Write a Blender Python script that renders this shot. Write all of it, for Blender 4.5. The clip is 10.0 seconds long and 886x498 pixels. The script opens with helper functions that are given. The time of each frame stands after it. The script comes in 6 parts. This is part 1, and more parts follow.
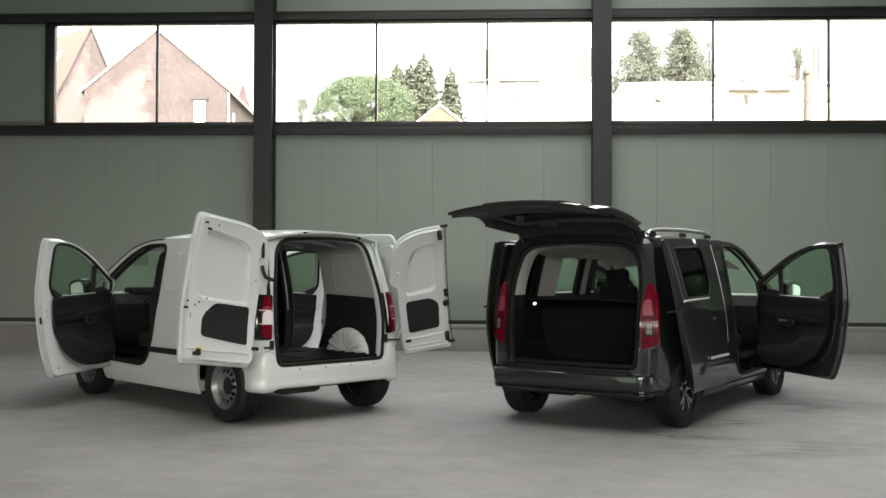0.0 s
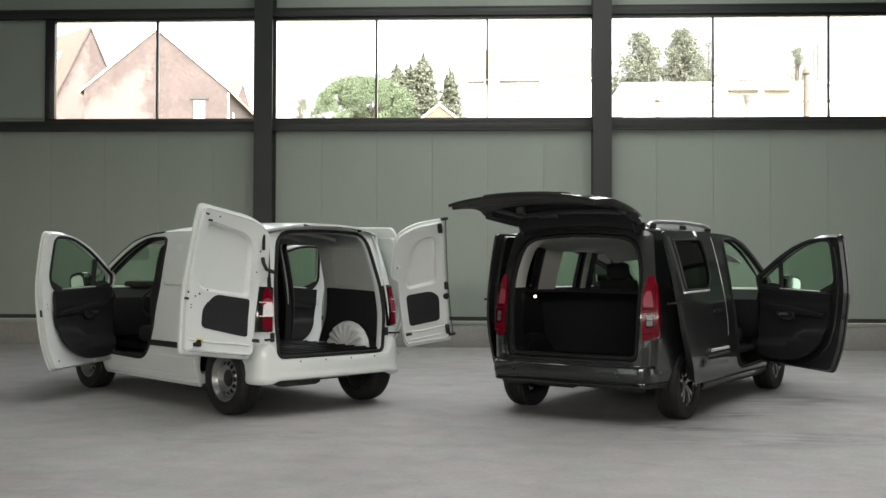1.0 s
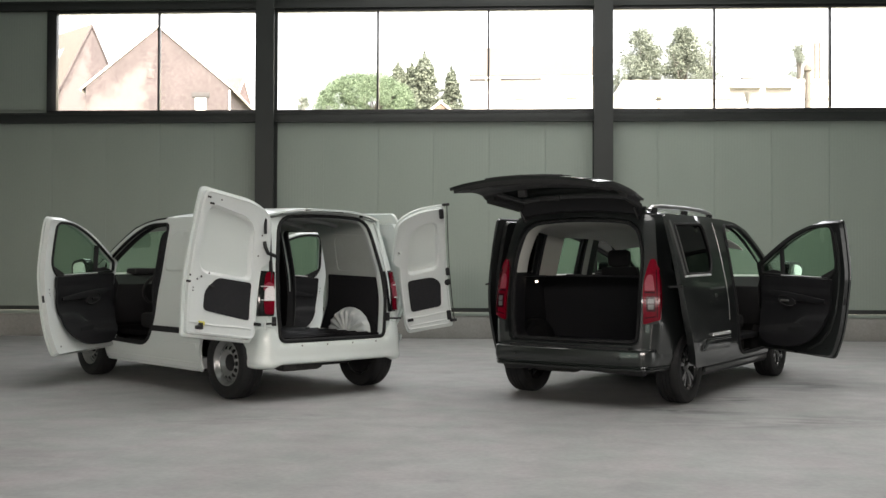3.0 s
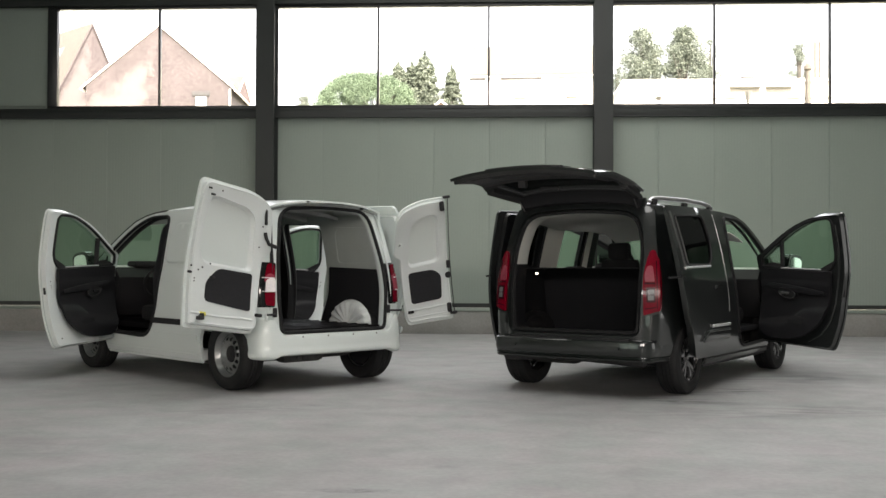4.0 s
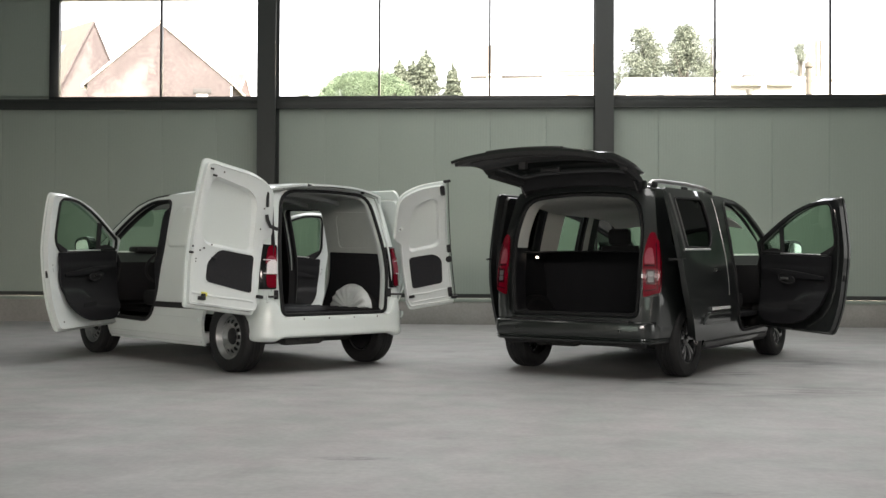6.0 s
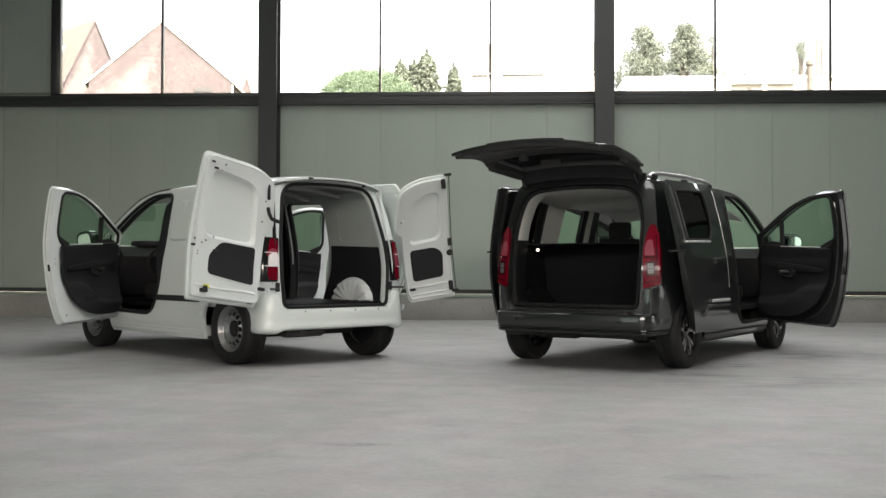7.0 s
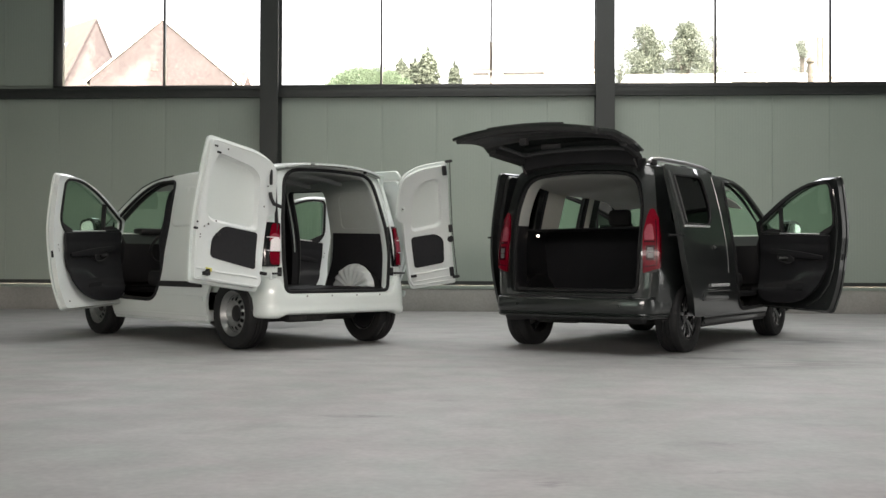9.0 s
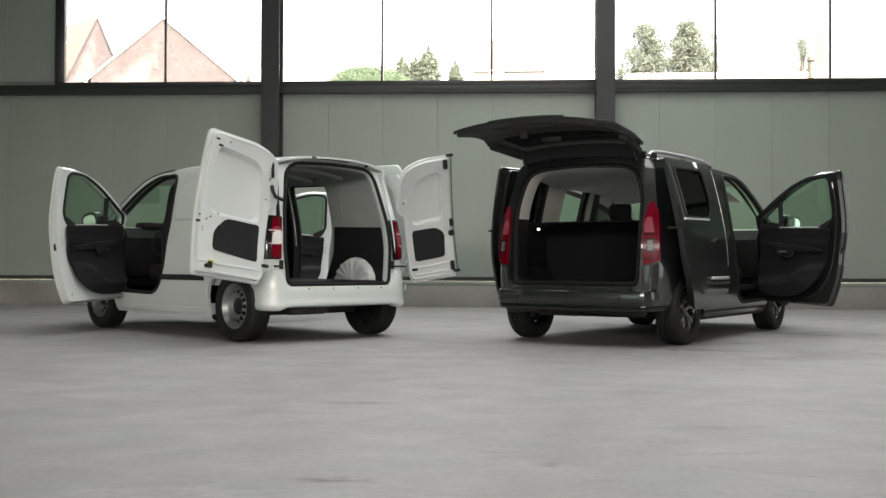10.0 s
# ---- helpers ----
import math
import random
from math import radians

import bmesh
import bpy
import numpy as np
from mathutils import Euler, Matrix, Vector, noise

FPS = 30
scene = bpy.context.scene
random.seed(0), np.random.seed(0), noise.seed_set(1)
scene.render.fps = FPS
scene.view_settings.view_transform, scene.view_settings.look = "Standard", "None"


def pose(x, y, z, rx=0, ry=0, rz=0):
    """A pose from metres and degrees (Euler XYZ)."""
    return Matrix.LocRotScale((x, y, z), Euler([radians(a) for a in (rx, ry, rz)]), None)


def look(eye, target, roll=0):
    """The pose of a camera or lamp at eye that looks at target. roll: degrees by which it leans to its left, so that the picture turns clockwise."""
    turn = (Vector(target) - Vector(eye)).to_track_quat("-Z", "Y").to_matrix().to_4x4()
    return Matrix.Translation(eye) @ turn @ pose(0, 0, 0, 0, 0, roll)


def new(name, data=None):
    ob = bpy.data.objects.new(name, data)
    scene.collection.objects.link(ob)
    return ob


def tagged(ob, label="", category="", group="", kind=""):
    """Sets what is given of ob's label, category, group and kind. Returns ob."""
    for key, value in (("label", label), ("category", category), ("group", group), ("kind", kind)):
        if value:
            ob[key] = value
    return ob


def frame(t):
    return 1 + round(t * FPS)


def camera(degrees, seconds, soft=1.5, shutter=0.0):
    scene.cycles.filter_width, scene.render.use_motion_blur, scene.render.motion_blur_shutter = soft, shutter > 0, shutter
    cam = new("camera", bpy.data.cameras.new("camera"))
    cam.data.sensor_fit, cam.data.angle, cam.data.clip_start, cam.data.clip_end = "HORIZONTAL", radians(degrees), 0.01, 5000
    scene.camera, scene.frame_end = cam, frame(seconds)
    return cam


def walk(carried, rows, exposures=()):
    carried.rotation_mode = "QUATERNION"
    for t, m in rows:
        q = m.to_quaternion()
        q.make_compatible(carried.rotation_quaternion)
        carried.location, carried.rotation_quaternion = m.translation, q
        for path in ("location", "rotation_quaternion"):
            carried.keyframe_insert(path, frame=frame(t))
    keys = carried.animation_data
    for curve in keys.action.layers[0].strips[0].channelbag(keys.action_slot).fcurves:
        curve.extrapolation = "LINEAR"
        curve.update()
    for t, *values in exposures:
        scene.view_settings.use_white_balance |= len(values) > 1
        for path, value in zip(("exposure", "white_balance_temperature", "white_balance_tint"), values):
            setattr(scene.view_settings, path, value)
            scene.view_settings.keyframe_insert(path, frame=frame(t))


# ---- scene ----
from mathutils.geometry import delaunay_2d_cdt as delaunay

cam = camera(47.0, 10.0)
EXPOSURES = [(0.0, 3.34, 7350, 20.5), (5.0, 3.41, 7350, 20.5), (10.0, 3.52, 7350, 20.5)]
PATH = [
    (0, (0.107, 0.058, 1.466), (0.01, 2.055, 1.498), 0.2),
    (0.5, (0.098, 0.054, 1.425), (0.003, 2.051, 1.458), 0.2),
    (1, (0.098, 0.056, 1.385), (0.002, 2.053, 1.419), 0.2),
    (1.5, (0.104, 0.055, 1.353), (0.007, 2.052, 1.387), 0.2),
    (2, (0.1, 0.051, 1.329), (0.003, 2.048, 1.361), 0.2),
    (2.5, (0.099, 0.052, 1.288), (0.001, 2.049, 1.321), 0.2),
    (4, (0.096, 0.031, 1.167), (-0.003, 2.029, 1.2), 0.2),
    (4.5, (0.1, 0.022, 1.127), (0.001, 2.02, 1.159), 0.2),
    (5, (0.108, 0.013, 1.089), (0.006, 2.01, 1.121), 0.2),
    (5.5, (0.099, 0.009, 1.046), (-0.001, 2.006, 1.079), 0.3),
    (7, (0.106, -0.033, 0.941), (0.003, 1.964, 0.973), 0.2),
    (7.5, (0.104, -0.046, 0.906), (0.001, 1.951, 0.939), 0.2),
    (8, (0.105, -0.059, 0.874), (0.001, 1.938, 0.906), 0.2),
    (8.5, (0.11, -0.075, 0.844), (0.005, 1.922, 0.875), 0.2),
    (9, (0.11, -0.091, 0.805), (0.005, 1.906, 0.836), 0.2),
    (9.5, (0.105, -0.106, 0.772), (0.0, 1.891, 0.803), 0.2),
    (10, (0.109, -0.134, 0.743), (0.003, 1.863, 0.773), 0.2),
]
walk(cam, [(t, look(eye, target, roll)) for t, eye, target, roll in PATH], EXPOSURES)

# ---------------------------------------------------------------- light
world = bpy.data.worlds.new("world")
scene.world = world
world.use_nodes = True
wn = world.node_tree.nodes
sky = wn.new("ShaderNodeTexSky")
sky.sky_type = "NISHITA"
sky.sun_disc = False
sky.sun_elevation, sky.sun_rotation = radians(45), radians(153.4)
sky.air_density, sky.dust_density, sky.ozone_density = 1.0, 7.0, 0.4
wn["Background"].inputs["Strength"].default_value = 0.15
haze = wn.new("ShaderNodeHueSaturation")
haze.inputs["Saturation"].default_value = 0.4
world.node_tree.links.new(sky.outputs[0], haze.inputs["Color"])
world.node_tree.links.new(haze.outputs[0], wn["Background"].inputs["Color"])

sun = new("sun", bpy.data.lights.new("sun", "SUN"))
sun.data.energy, sun.data.angle, sun.data.color = 0.5, radians(25), (1.0, 0.97, 0.93)
sun.matrix_world = look((20, -30, 45), (0, 10, 0))


def window_light(name, eye, target, w, h, watts, color=(0.86, 0.97, 1.0)):
    """An area lamp that stands for daylight at an opening of the hall."""
    lamp = new(name, bpy.data.lights.new(name, "AREA"))
    lamp.data.shape, lamp.data.size, lamp.data.size_y = "RECTANGLE", w, h
    lamp.data.energy, lamp.data.color = watts, color
    lamp.matrix_world = look(eye, target)
    return lamp


window_light("east_gate_daylight", (10.4, 8.6, 1.4), (0, 8.6, 1.4), 2.8, 2.6, 3.2)
window_light("west_gate_daylight", (-15.9, -7.0, 2.3), (0, -2.0, 1.8), 7, 4.4, 12, (0.64, 1.0, 0.90))
# added fill from behind the camera; its window band is unseen
window_light("south_fill_light", (-2.7, -15.9, 4.8), (-1, 8, 1.0), 22, 1.7, 93)
for x, watts in ((-1.8, 22), (0.9, 30), (3.8, 32)):
    window_light("rooflight_daylight", (x, 9.6, 7.40), (x, 9.6, 0), 1.3, 13, watts)


# ---------------------------------------------------------------- materials
def mat(name, color, rough=0.5, metal=0.0, noise_scale=0.0, noise_amt=0.0, bump=0.0, bump_scale=200.0, coat=0.0,
        rough_amt=0.0, spec=0.5, blotch_scale=0.0, blotch_amt=0.0, stretch=None):
    """A principled material with grain, larger blotches and fine relief."""
    m = bpy.data.materials.new(name)
    m.use_nodes = True
    nt = m.node_tree
    b = nt.nodes["Principled BSDF"]
    b.inputs["Base Color"].default_value = (*color, 1)
    b.inputs["Roughness"].default_value = rough
    b.inputs["Metallic"].default_value = metal
    b.inputs["Coat Weight"].default_value = coat
    b.inputs["Coat Roughness"].default_value = 0.035
    b.inputs["Specular IOR Level"].default_value = spec
    tc = nt.nodes.new("ShaderNodeTexCoord")
    src = tc.outputs["Object"]
    if stretch:
        mp = nt.nodes.new("ShaderNodeMapping")
        mp.inputs["Scale"].default_value = stretch
        nt.links.new(src, mp.inputs["Vector"])
        src = mp.outputs["Vector"]

    def tex(scale, detail=4.0):
        n = nt.nodes.new("ShaderNodeTexNoise")
        n.inputs["Scale"].default_value, n.inputs["Detail"].default_value = scale, detail
        nt.links.new(src, n.inputs["Vector"])
        return n

    last = None
    for scale, amt in ((noise_scale, noise_amt), (blotch_scale, blotch_amt)):
        if not amt:
            continue
        n = tex(scale)
        r = nt.nodes.new("ShaderNodeMapRange")
        r.inputs["From Min"].default_value, r.inputs["From Max"].default_value = 0.3, 0.7
        r.inputs["To Min"].default_value, r.inputs["To Max"].default_value = 1 - amt, 1 + amt
        nt.links.new(n.outputs["Fac"], r.inputs["Value"])
        mx = nt.nodes.new("ShaderNodeVectorMath")
        mx.operation = "SCALE"
        if last is None:
            mx.inputs[0].default_value = color
        else:
            nt.links.new(last, mx.inputs[0])
        nt.links.new(r.outputs["Result"], mx.inputs["Scale"])
        last = mx.outputs["Vector"]
    if last is not None:
        nt.links.new(last, b.inputs["Base Color"])
    if rough_amt:
        n = tex(3.0, 6.0)
        r = nt.nodes.new("ShaderNodeMapRange")
        r.inputs["From Min"].default_value, r.inputs["From Max"].default_value = 0.3, 0.7
        r.inputs["To Min"].default_value, r.inputs["To Max"].default_value = max(rough - rough_amt, 0.02), rough + rough_amt
        nt.links.new(n.outputs["Fac"], r.inputs["Value"])
        nt.links.new(r.outputs["Result"], b.inputs["Roughness"])
    if bump:
        n = tex(bump_scale)
        bp = nt.nodes.new("ShaderNodeBump")
        bp.inputs["Strength"].default_value, bp.inputs["Distance"].default_value = bump, 0.004
        nt.links.new(n.outputs["Fac"], bp.inputs["Height"])
        nt.links.new(bp.outputs["Normal"], b.inputs["Normal"])
    return m


def glass(name, color=(0.93, 0.96, 0.94), rough=0.0, least=0.035):
    """A thin pane: clear or tinted pass-through with a mirror-like gloss."""
    m = bpy.data.materials.new(name)
    m.use_nodes = True
    nt = m.node_tree
    nt.nodes.remove(nt.nodes["Principled BSDF"])
    t = nt.nodes.new("ShaderNodeBsdfTransparent")
    t.inputs["Color"].default_value = (*color, 1)
    g = nt.nodes.new("ShaderNodeBsdfGlossy")
    g.inputs["Roughness"].default_value = rough
    w = nt.nodes.new("ShaderNodeLayerWeight")
    w.inputs["Blend"].default_value = 0.5
    p = nt.nodes.new("ShaderNodeMath")
    p.operation = "POWER"
    p.inputs[1].default_value = 4.0
    nt.links.new(w.outputs["Facing"], p.inputs[0])
    f = nt.nodes.new("ShaderNodeMapRange")
    f.inputs["To Min"].default_value, f.inputs["To Max"].default_value = least, 0.7
    nt.links.new(p.outputs[0], f.inputs["Value"])
    mx = nt.nodes.new("ShaderNodeMixShader")
    nt.links.new(f.outputs[0], mx.inputs[0])
    nt.links.new(t.outputs[0], mx.inputs[1])
    nt.links.new(g.outputs[0], mx.inputs[2])
    nt.links.new(mx.outputs[0], nt.nodes["Material Output"].inputs["Surface"])
    return m


def glow(name, color, strength):
    m = bpy.data.materials.new(name)
    m.use_nodes = True
    b = m.node_tree.nodes["Principled BSDF"]
    b.inputs["Emission Color"].default_value = (*color, 1)
    b.inputs["Emission Strength"].default_value = strength
    return m


WHITE = mat("white_paint", (0.655, 0.712, 0.690), 0.32, coat=0.55, blotch_scale=1.5, blotch_amt=0.015, noise_scale=60, noise_amt=0.01)
WHITE_IN = mat("white_paint_inside", (0.640, 0.684, 0.674), 0.36, coat=0.6, blotch_scale=2.5, blotch_amt=0.03, noise_scale=60, noise_amt=0.015)
GREY = mat("dark_grey_metallic_paint", (0.0150, 0.0180, 0.0174), 0.30, metal=0.4, coat=1.0, noise_scale=900, noise_amt=0.18, blotch_scale=1.2, blotch_amt=0.03)
GREY_IN = mat("dark_grey_paint_inside", (0.013, 0.0145, 0.0145), 0.32, metal=0.3, coat=0.7, noise_scale=300, noise_amt=0.1)
BLACK = mat("black_grained_plastic", (0.019, 0.0185, 0.0195), 0.6, noise_scale=150, noise_amt=0.15, bump=0.25, bump_scale=500, spec=0.24)
TRIM = mat("charcoal_trim_plastic", (0.0120, 0.0117, 0.0130), 0.45, noise_scale=120, noise_amt=0.12, bump=0.25, bump_scale=400, spec=0.2, blotch_scale=4, blotch_amt=0.1)
GATETRIM = mat("dark_grey_gate_trim", (0.034, 0.034, 0.035), 0.6, noise_scale=120, noise_amt=0.12, bump=0.2, bump_scale=400, spec=0.3)
LINING = mat("dark_grey_lining_board", (0.026, 0.026, 0.028), 0.8, noise_scale=200, noise_amt=0.25, bump=0.3, bump_scale=300, spec=0.08)
GLOSSBLACK = mat("gloss_black", (0.010, 0.010, 0.011), 0.12, coat=0.5)
GLOSSMAT = mat("ribbed_black_mat", (0.006, 0.0055, 0.006), 0.42, spec=0.02, noise_scale=60, noise_amt=0.15, rough_amt=0.16)
UNDERSEAL = mat("grey_underseal", (0.05, 0.05, 0.048), 0.85, noise_scale=30, noise_amt=0.2, bump=0.3, bump_scale=120, spec=0.1)
FABRIC = mat("dark_seat_fabric", (0.016, 0.016, 0.0165), 0.9, noise_scale=260, noise_amt=0.3, bump=0.4, bump_scale=600, spec=0.2)
# two darker copies of the inside white, with load bay shade in the colour
PANELSHADE = mat("shaded_white_side_inside", (0.51, 0.565, 0.535), 0.45, coat=0.3, noise_scale=60, noise_amt=0.03, blotch_scale=2.5, blotch_amt=0.05)
ROOFSHADE = mat("shaded_white_roof_inside", (0.36, 0.378, 0.368), 0.5, coat=0.2, noise_scale=60, noise_amt=0.03, blotch_scale=2.5, blotch_amt=0.06)
HEADLINER = mat("pale_grey_headliner", (0.70, 0.71, 0.67), 0.9, noise_scale=220, noise_amt=0.05, bump=0.2, bump_scale=500)
PILLAR = mat("light_grey_pillar_trim", (0.54, 0.555, 0.515), 0.65, noise_scale=150, noise_amt=0.05, bump=0.15, bump_scale=500)
RUBBER = mat("tyre_rubber", (0.012, 0.012, 0.0125), 0.72, noise_scale=90, noise_amt=0.2, bump=0.3, bump_scale=240, spec=0.35, blotch_scale=7, blotch_amt=0.15)
SEAL = mat("black_rubber_seal", (0.013, 0.013, 0.0135), 0.62, noise_scale=80, noise_amt=0.15, spec=0.2)
STEEL = mat("silver_steel_rim", (0.27, 0.28, 0.28), 0.32, metal=0.6, noise_scale=50, noise_amt=0.06, blotch_scale=9, blotch_amt=0.05)
RAIL = mat("satin_silver_rail", (0.55, 0.54, 0.55), 0.34, metal=0.75, noise_scale=80, noise_amt=0.05)
ALLOY = mat("machined_dark_alloy", (0.36, 0.36, 0.37), 0.25, metal=0.9, noise_scale=120, noise_amt=0.08)
ALLOYBLACK = mat("gloss_black_alloy", (0.018, 0.018, 0.019), 0.2, coat=0.6)
CHROME = mat("satin_chrome", (0.86, 0.86, 0.86), 0.30, metal=0.45)
METAL = mat("grey_metal_fitting", (0.20, 0.20, 0.20), 0.4, metal=0.8, noise_scale=80, noise_amt=0.1)
RED = mat("red_lamp_lens", (0.165, 0.0015, 0.010), 0.16, spec=0.2, coat=0.12, noise_scale=30, noise_amt=0.12)
DARKRED = mat("dark_red_lamp_lens", (0.035, 0.002, 0.006), 0.2, spec=0.2, coat=0.1, noise_scale=30, noise_amt=0.1)
CLEAR = mat("frosted_clear_lens", (0.84, 0.79, 0.79), 0.3, coat=0.5, noise_scale=90, noise_amt=0.1)
SMOKE = mat("smoked_grey_lens", (0.11, 0.11, 0.11), 0.3, coat=0.1, noise_scale=90, noise_amt=0.1)
PINK = mat("pale_red_lamp_lens", (0.30, 0.045, 0.07), 0.25, coat=0.2, noise_scale=40, noise_amt=0.1)
YELLOW = mat("yellow_tag", (0.65, 0.60, 0.10), 0.6, noise_scale=40, noise_amt=0.05)
MIRROR = mat("mirror_glass", (0.86, 0.88, 0.88), 0.03, metal=1.0)
PANE = glass("clear_window_glass", least=0.006)
CARGLASS = glass("light_green_car_glass", (0.72, 0.86, 0.76))
PRIVACY = glass("dark_privacy_glass", (0.10, 0.11, 0.11))
LAMPGLOW = glow("lit_cargo_lamp", (1.0, 0.93, 0.8), 0.5)
CARPET = mat("black_load_bay_carpet", (0.0150, 0.0152, 0.0168), 0.95, noise_scale=250, noise_amt=0.3, bump=0.4, bump_scale=500, spec=0.15)
MATFLOOR = mat("dull_black_rubber_mat", (0.0075, 0.007, 0.0075), 0.9, noise_scale=80, noise_amt=0.2, bump=0.3, bump_scale=200, spec=0.0)
MILKY = mat("milky_polycarbonate", (0.75, 0.77, 0.76), 0.5, noise_scale=5, noise_amt=0.03)

COLUMN = mat("anthracite_coated_steel", (0.0125, 0.0160, 0.0145), 0.5, noise_scale=40, noise_amt=0.08, blotch_scale=1.5, blotch_amt=0.12)
FRAME = mat("black_aluminium_frame", (0.016, 0.017, 0.018), 0.35, noise_scale=60, noise_amt=0.08)
CONCRETE = mat("raw_concrete_plinth", (0.25, 0.245, 0.23), 0.85, noise_scale=30, noise_amt=0.08, blotch_scale=1.2, blotch_amt=0.12, bump=0.3, bump_scale=60)
BRICK = mat("weathered_red_brick", (0.088, 0.068, 0.069), 0.9, noise_scale=5, noise_amt=0.32, blotch_scale=0.4, blotch_amt=0.18)
TILE = mat("old_roof_tile", (0.052, 0.041, 0.040), 0.85, noise_scale=3, noise_amt=0.25, blotch_scale=0.5, blotch_amt=0.15)
ORANGE = mat("orange_clay_tile", (0.115, 0.083, 0.066), 0.85, noise_scale=3, noise_amt=0.2)
PLASTER = mat("white_plaster", (0.78, 0.77, 0.74), 0.9, noise_scale=2, noise_amt=0.04)
EARTH = mat("gravel_and_grass_ground", (0.22, 0.22, 0.17), 0.95, noise_scale=0.8, noise_amt=0.3, blotch_scale=0.1, blotch_amt=0.2)
POST = mat("weathered_beige_post", (0.085, 0.078, 0.068), 0.9, noise_scale=3, noise_amt=0.2)
SLATE = mat("grey_stone_lintel", (0.050, 0.050, 0.052), 0.9, noise_scale=3, noise_amt=0.2)
ROOFPALE = mat("faded_clay_roof", (0.080, 0.071, 0.064), 0.85, noise_scale=3, noise_amt=0.12)
GUTTER = mat("dark_zinc_gutter", (0.030, 0.029, 0.030), 0.6, noise_scale=6, noise_amt=0.15)
PALECLAY = mat("bleached_clay_tile", (0.094, 0.081, 0.072), 0.85, noise_scale=3, noise_amt=0.12)
ROOFEDGE = mat("weathered_grey_cornice", (0.115, 0.112, 0.110), 0.9, noise_scale=2.2, noise_amt=0.12)
BARK = mat("grey_brown_bark", (0.10, 0.093, 0.083), 0.95, noise_scale=8, noise_amt=0.3)


def faded_brick(name, half, ridge, slope):
    """Brick whose lower part on one side of the gable keeps an old limewash."""
    m = mat(name, (0.062, 0.0525, 0.0545), 0.9, noise_scale=5, noise_amt=0.30, blotch_scale=0.5, blotch_amt=0.16)
    nt = m.node_tree
    b = nt.nodes["Principled BSDF"]
    brick = b.inputs["Base Color"].links[0].from_socket
    tc = nt.nodes.new("ShaderNodeTexCoord")
    sep = nt.nodes.new("ShaderNodeSeparateXYZ")
    nt.links.new(tc.outputs["Object"], sep.inputs[0])
    n = nt.nodes.new("ShaderNodeTexNoise")
    n.inputs["Scale"].default_value, n.inputs["Detail"].default_value = 0.9, 6
    nt.links.new(tc.outputs["Object"], n.inputs["Vector"])

    def op(kind, p, q, clamp=False):
        k = nt.nodes.new("ShaderNodeMath")
        k.operation, k.use_clamp = kind, clamp
        for i, v in enumerate((p, q)):
            if isinstance(v, (int, float)):
                k.inputs[i].default_value = v
            else:
                nt.links.new(v, k.inputs[i])
        return k.outputs[0]

    jitter = op("MULTIPLY", op("SUBTRACT", n.outputs["Fac"], 0.5), 4.0)
    side = op("MULTIPLY", op("ADD", op("SUBTRACT", half, sep.outputs["X"]), jitter), 1.4, True)
    under = op("SUBTRACT", op("SUBTRACT", ridge, op("MULTIPLY", op("ABSOLUTE", sep.outputs["X"], 0), slope)), sep.outputs["Z"])
    low = op("MULTIPLY", op("ADD", op("SUBTRACT", under, 1.0), jitter), 0.9, True)
    mx = nt.nodes.new("ShaderNodeMix")
    mx.data_type = "RGBA"
    nt.links.new(op("MULTIPLY", op("MULTIPLY", side, low), 0.9), mx.inputs["Factor"])
    nt.links.new(brick, mx.inputs["A"])
    mx.inputs["B"].default_value = (0.108, 0.094, 0.095, 1)
    nt.links.new(mx.outputs["Result"], b.inputs["Base Color"])
    return m


BRICKFADED = faded_brick("limewashed_brick", -0.4, 8.05, 0.84)
BRICKPALE = faded_brick("patchy_pale_brick", 0.0, 10.5, 2.0)


def leaf_mat(name, color):
    m = mat(name, color, 0.7)
    nt = m.node_tree
    g = nt.nodes.new("ShaderNodeNewGeometry")
    r = nt.nodes.new("ShaderNodeMapRange")
    r.inputs["To Min"].default_value, r.inputs["To Max"].default_value = 0.84, 1.16
    v = nt.nodes.new("ShaderNodeVectorMath")
    v.operation = "SCALE"
    v.inputs[0].default_value = color
    nt.links.new(g.outputs["Random Per Island"], r.inputs["Value"])
    nt.links.new(r.outputs["Result"], v.inputs["Scale"])
    nt.links.new(v.outputs["Vector"], nt.nodes["Principled BSDF"].inputs["Base Color"])
    return m


LEAF = leaf_mat("pine_needles", (0.085, 0.128, 0.078))
LEAFDARK = leaf_mat("dark_conifer_needles", (0.092, 0.113, 0.086))
LEAFGREY = leaf_mat("greyish_leaves", (0.094, 0.115, 0.090))


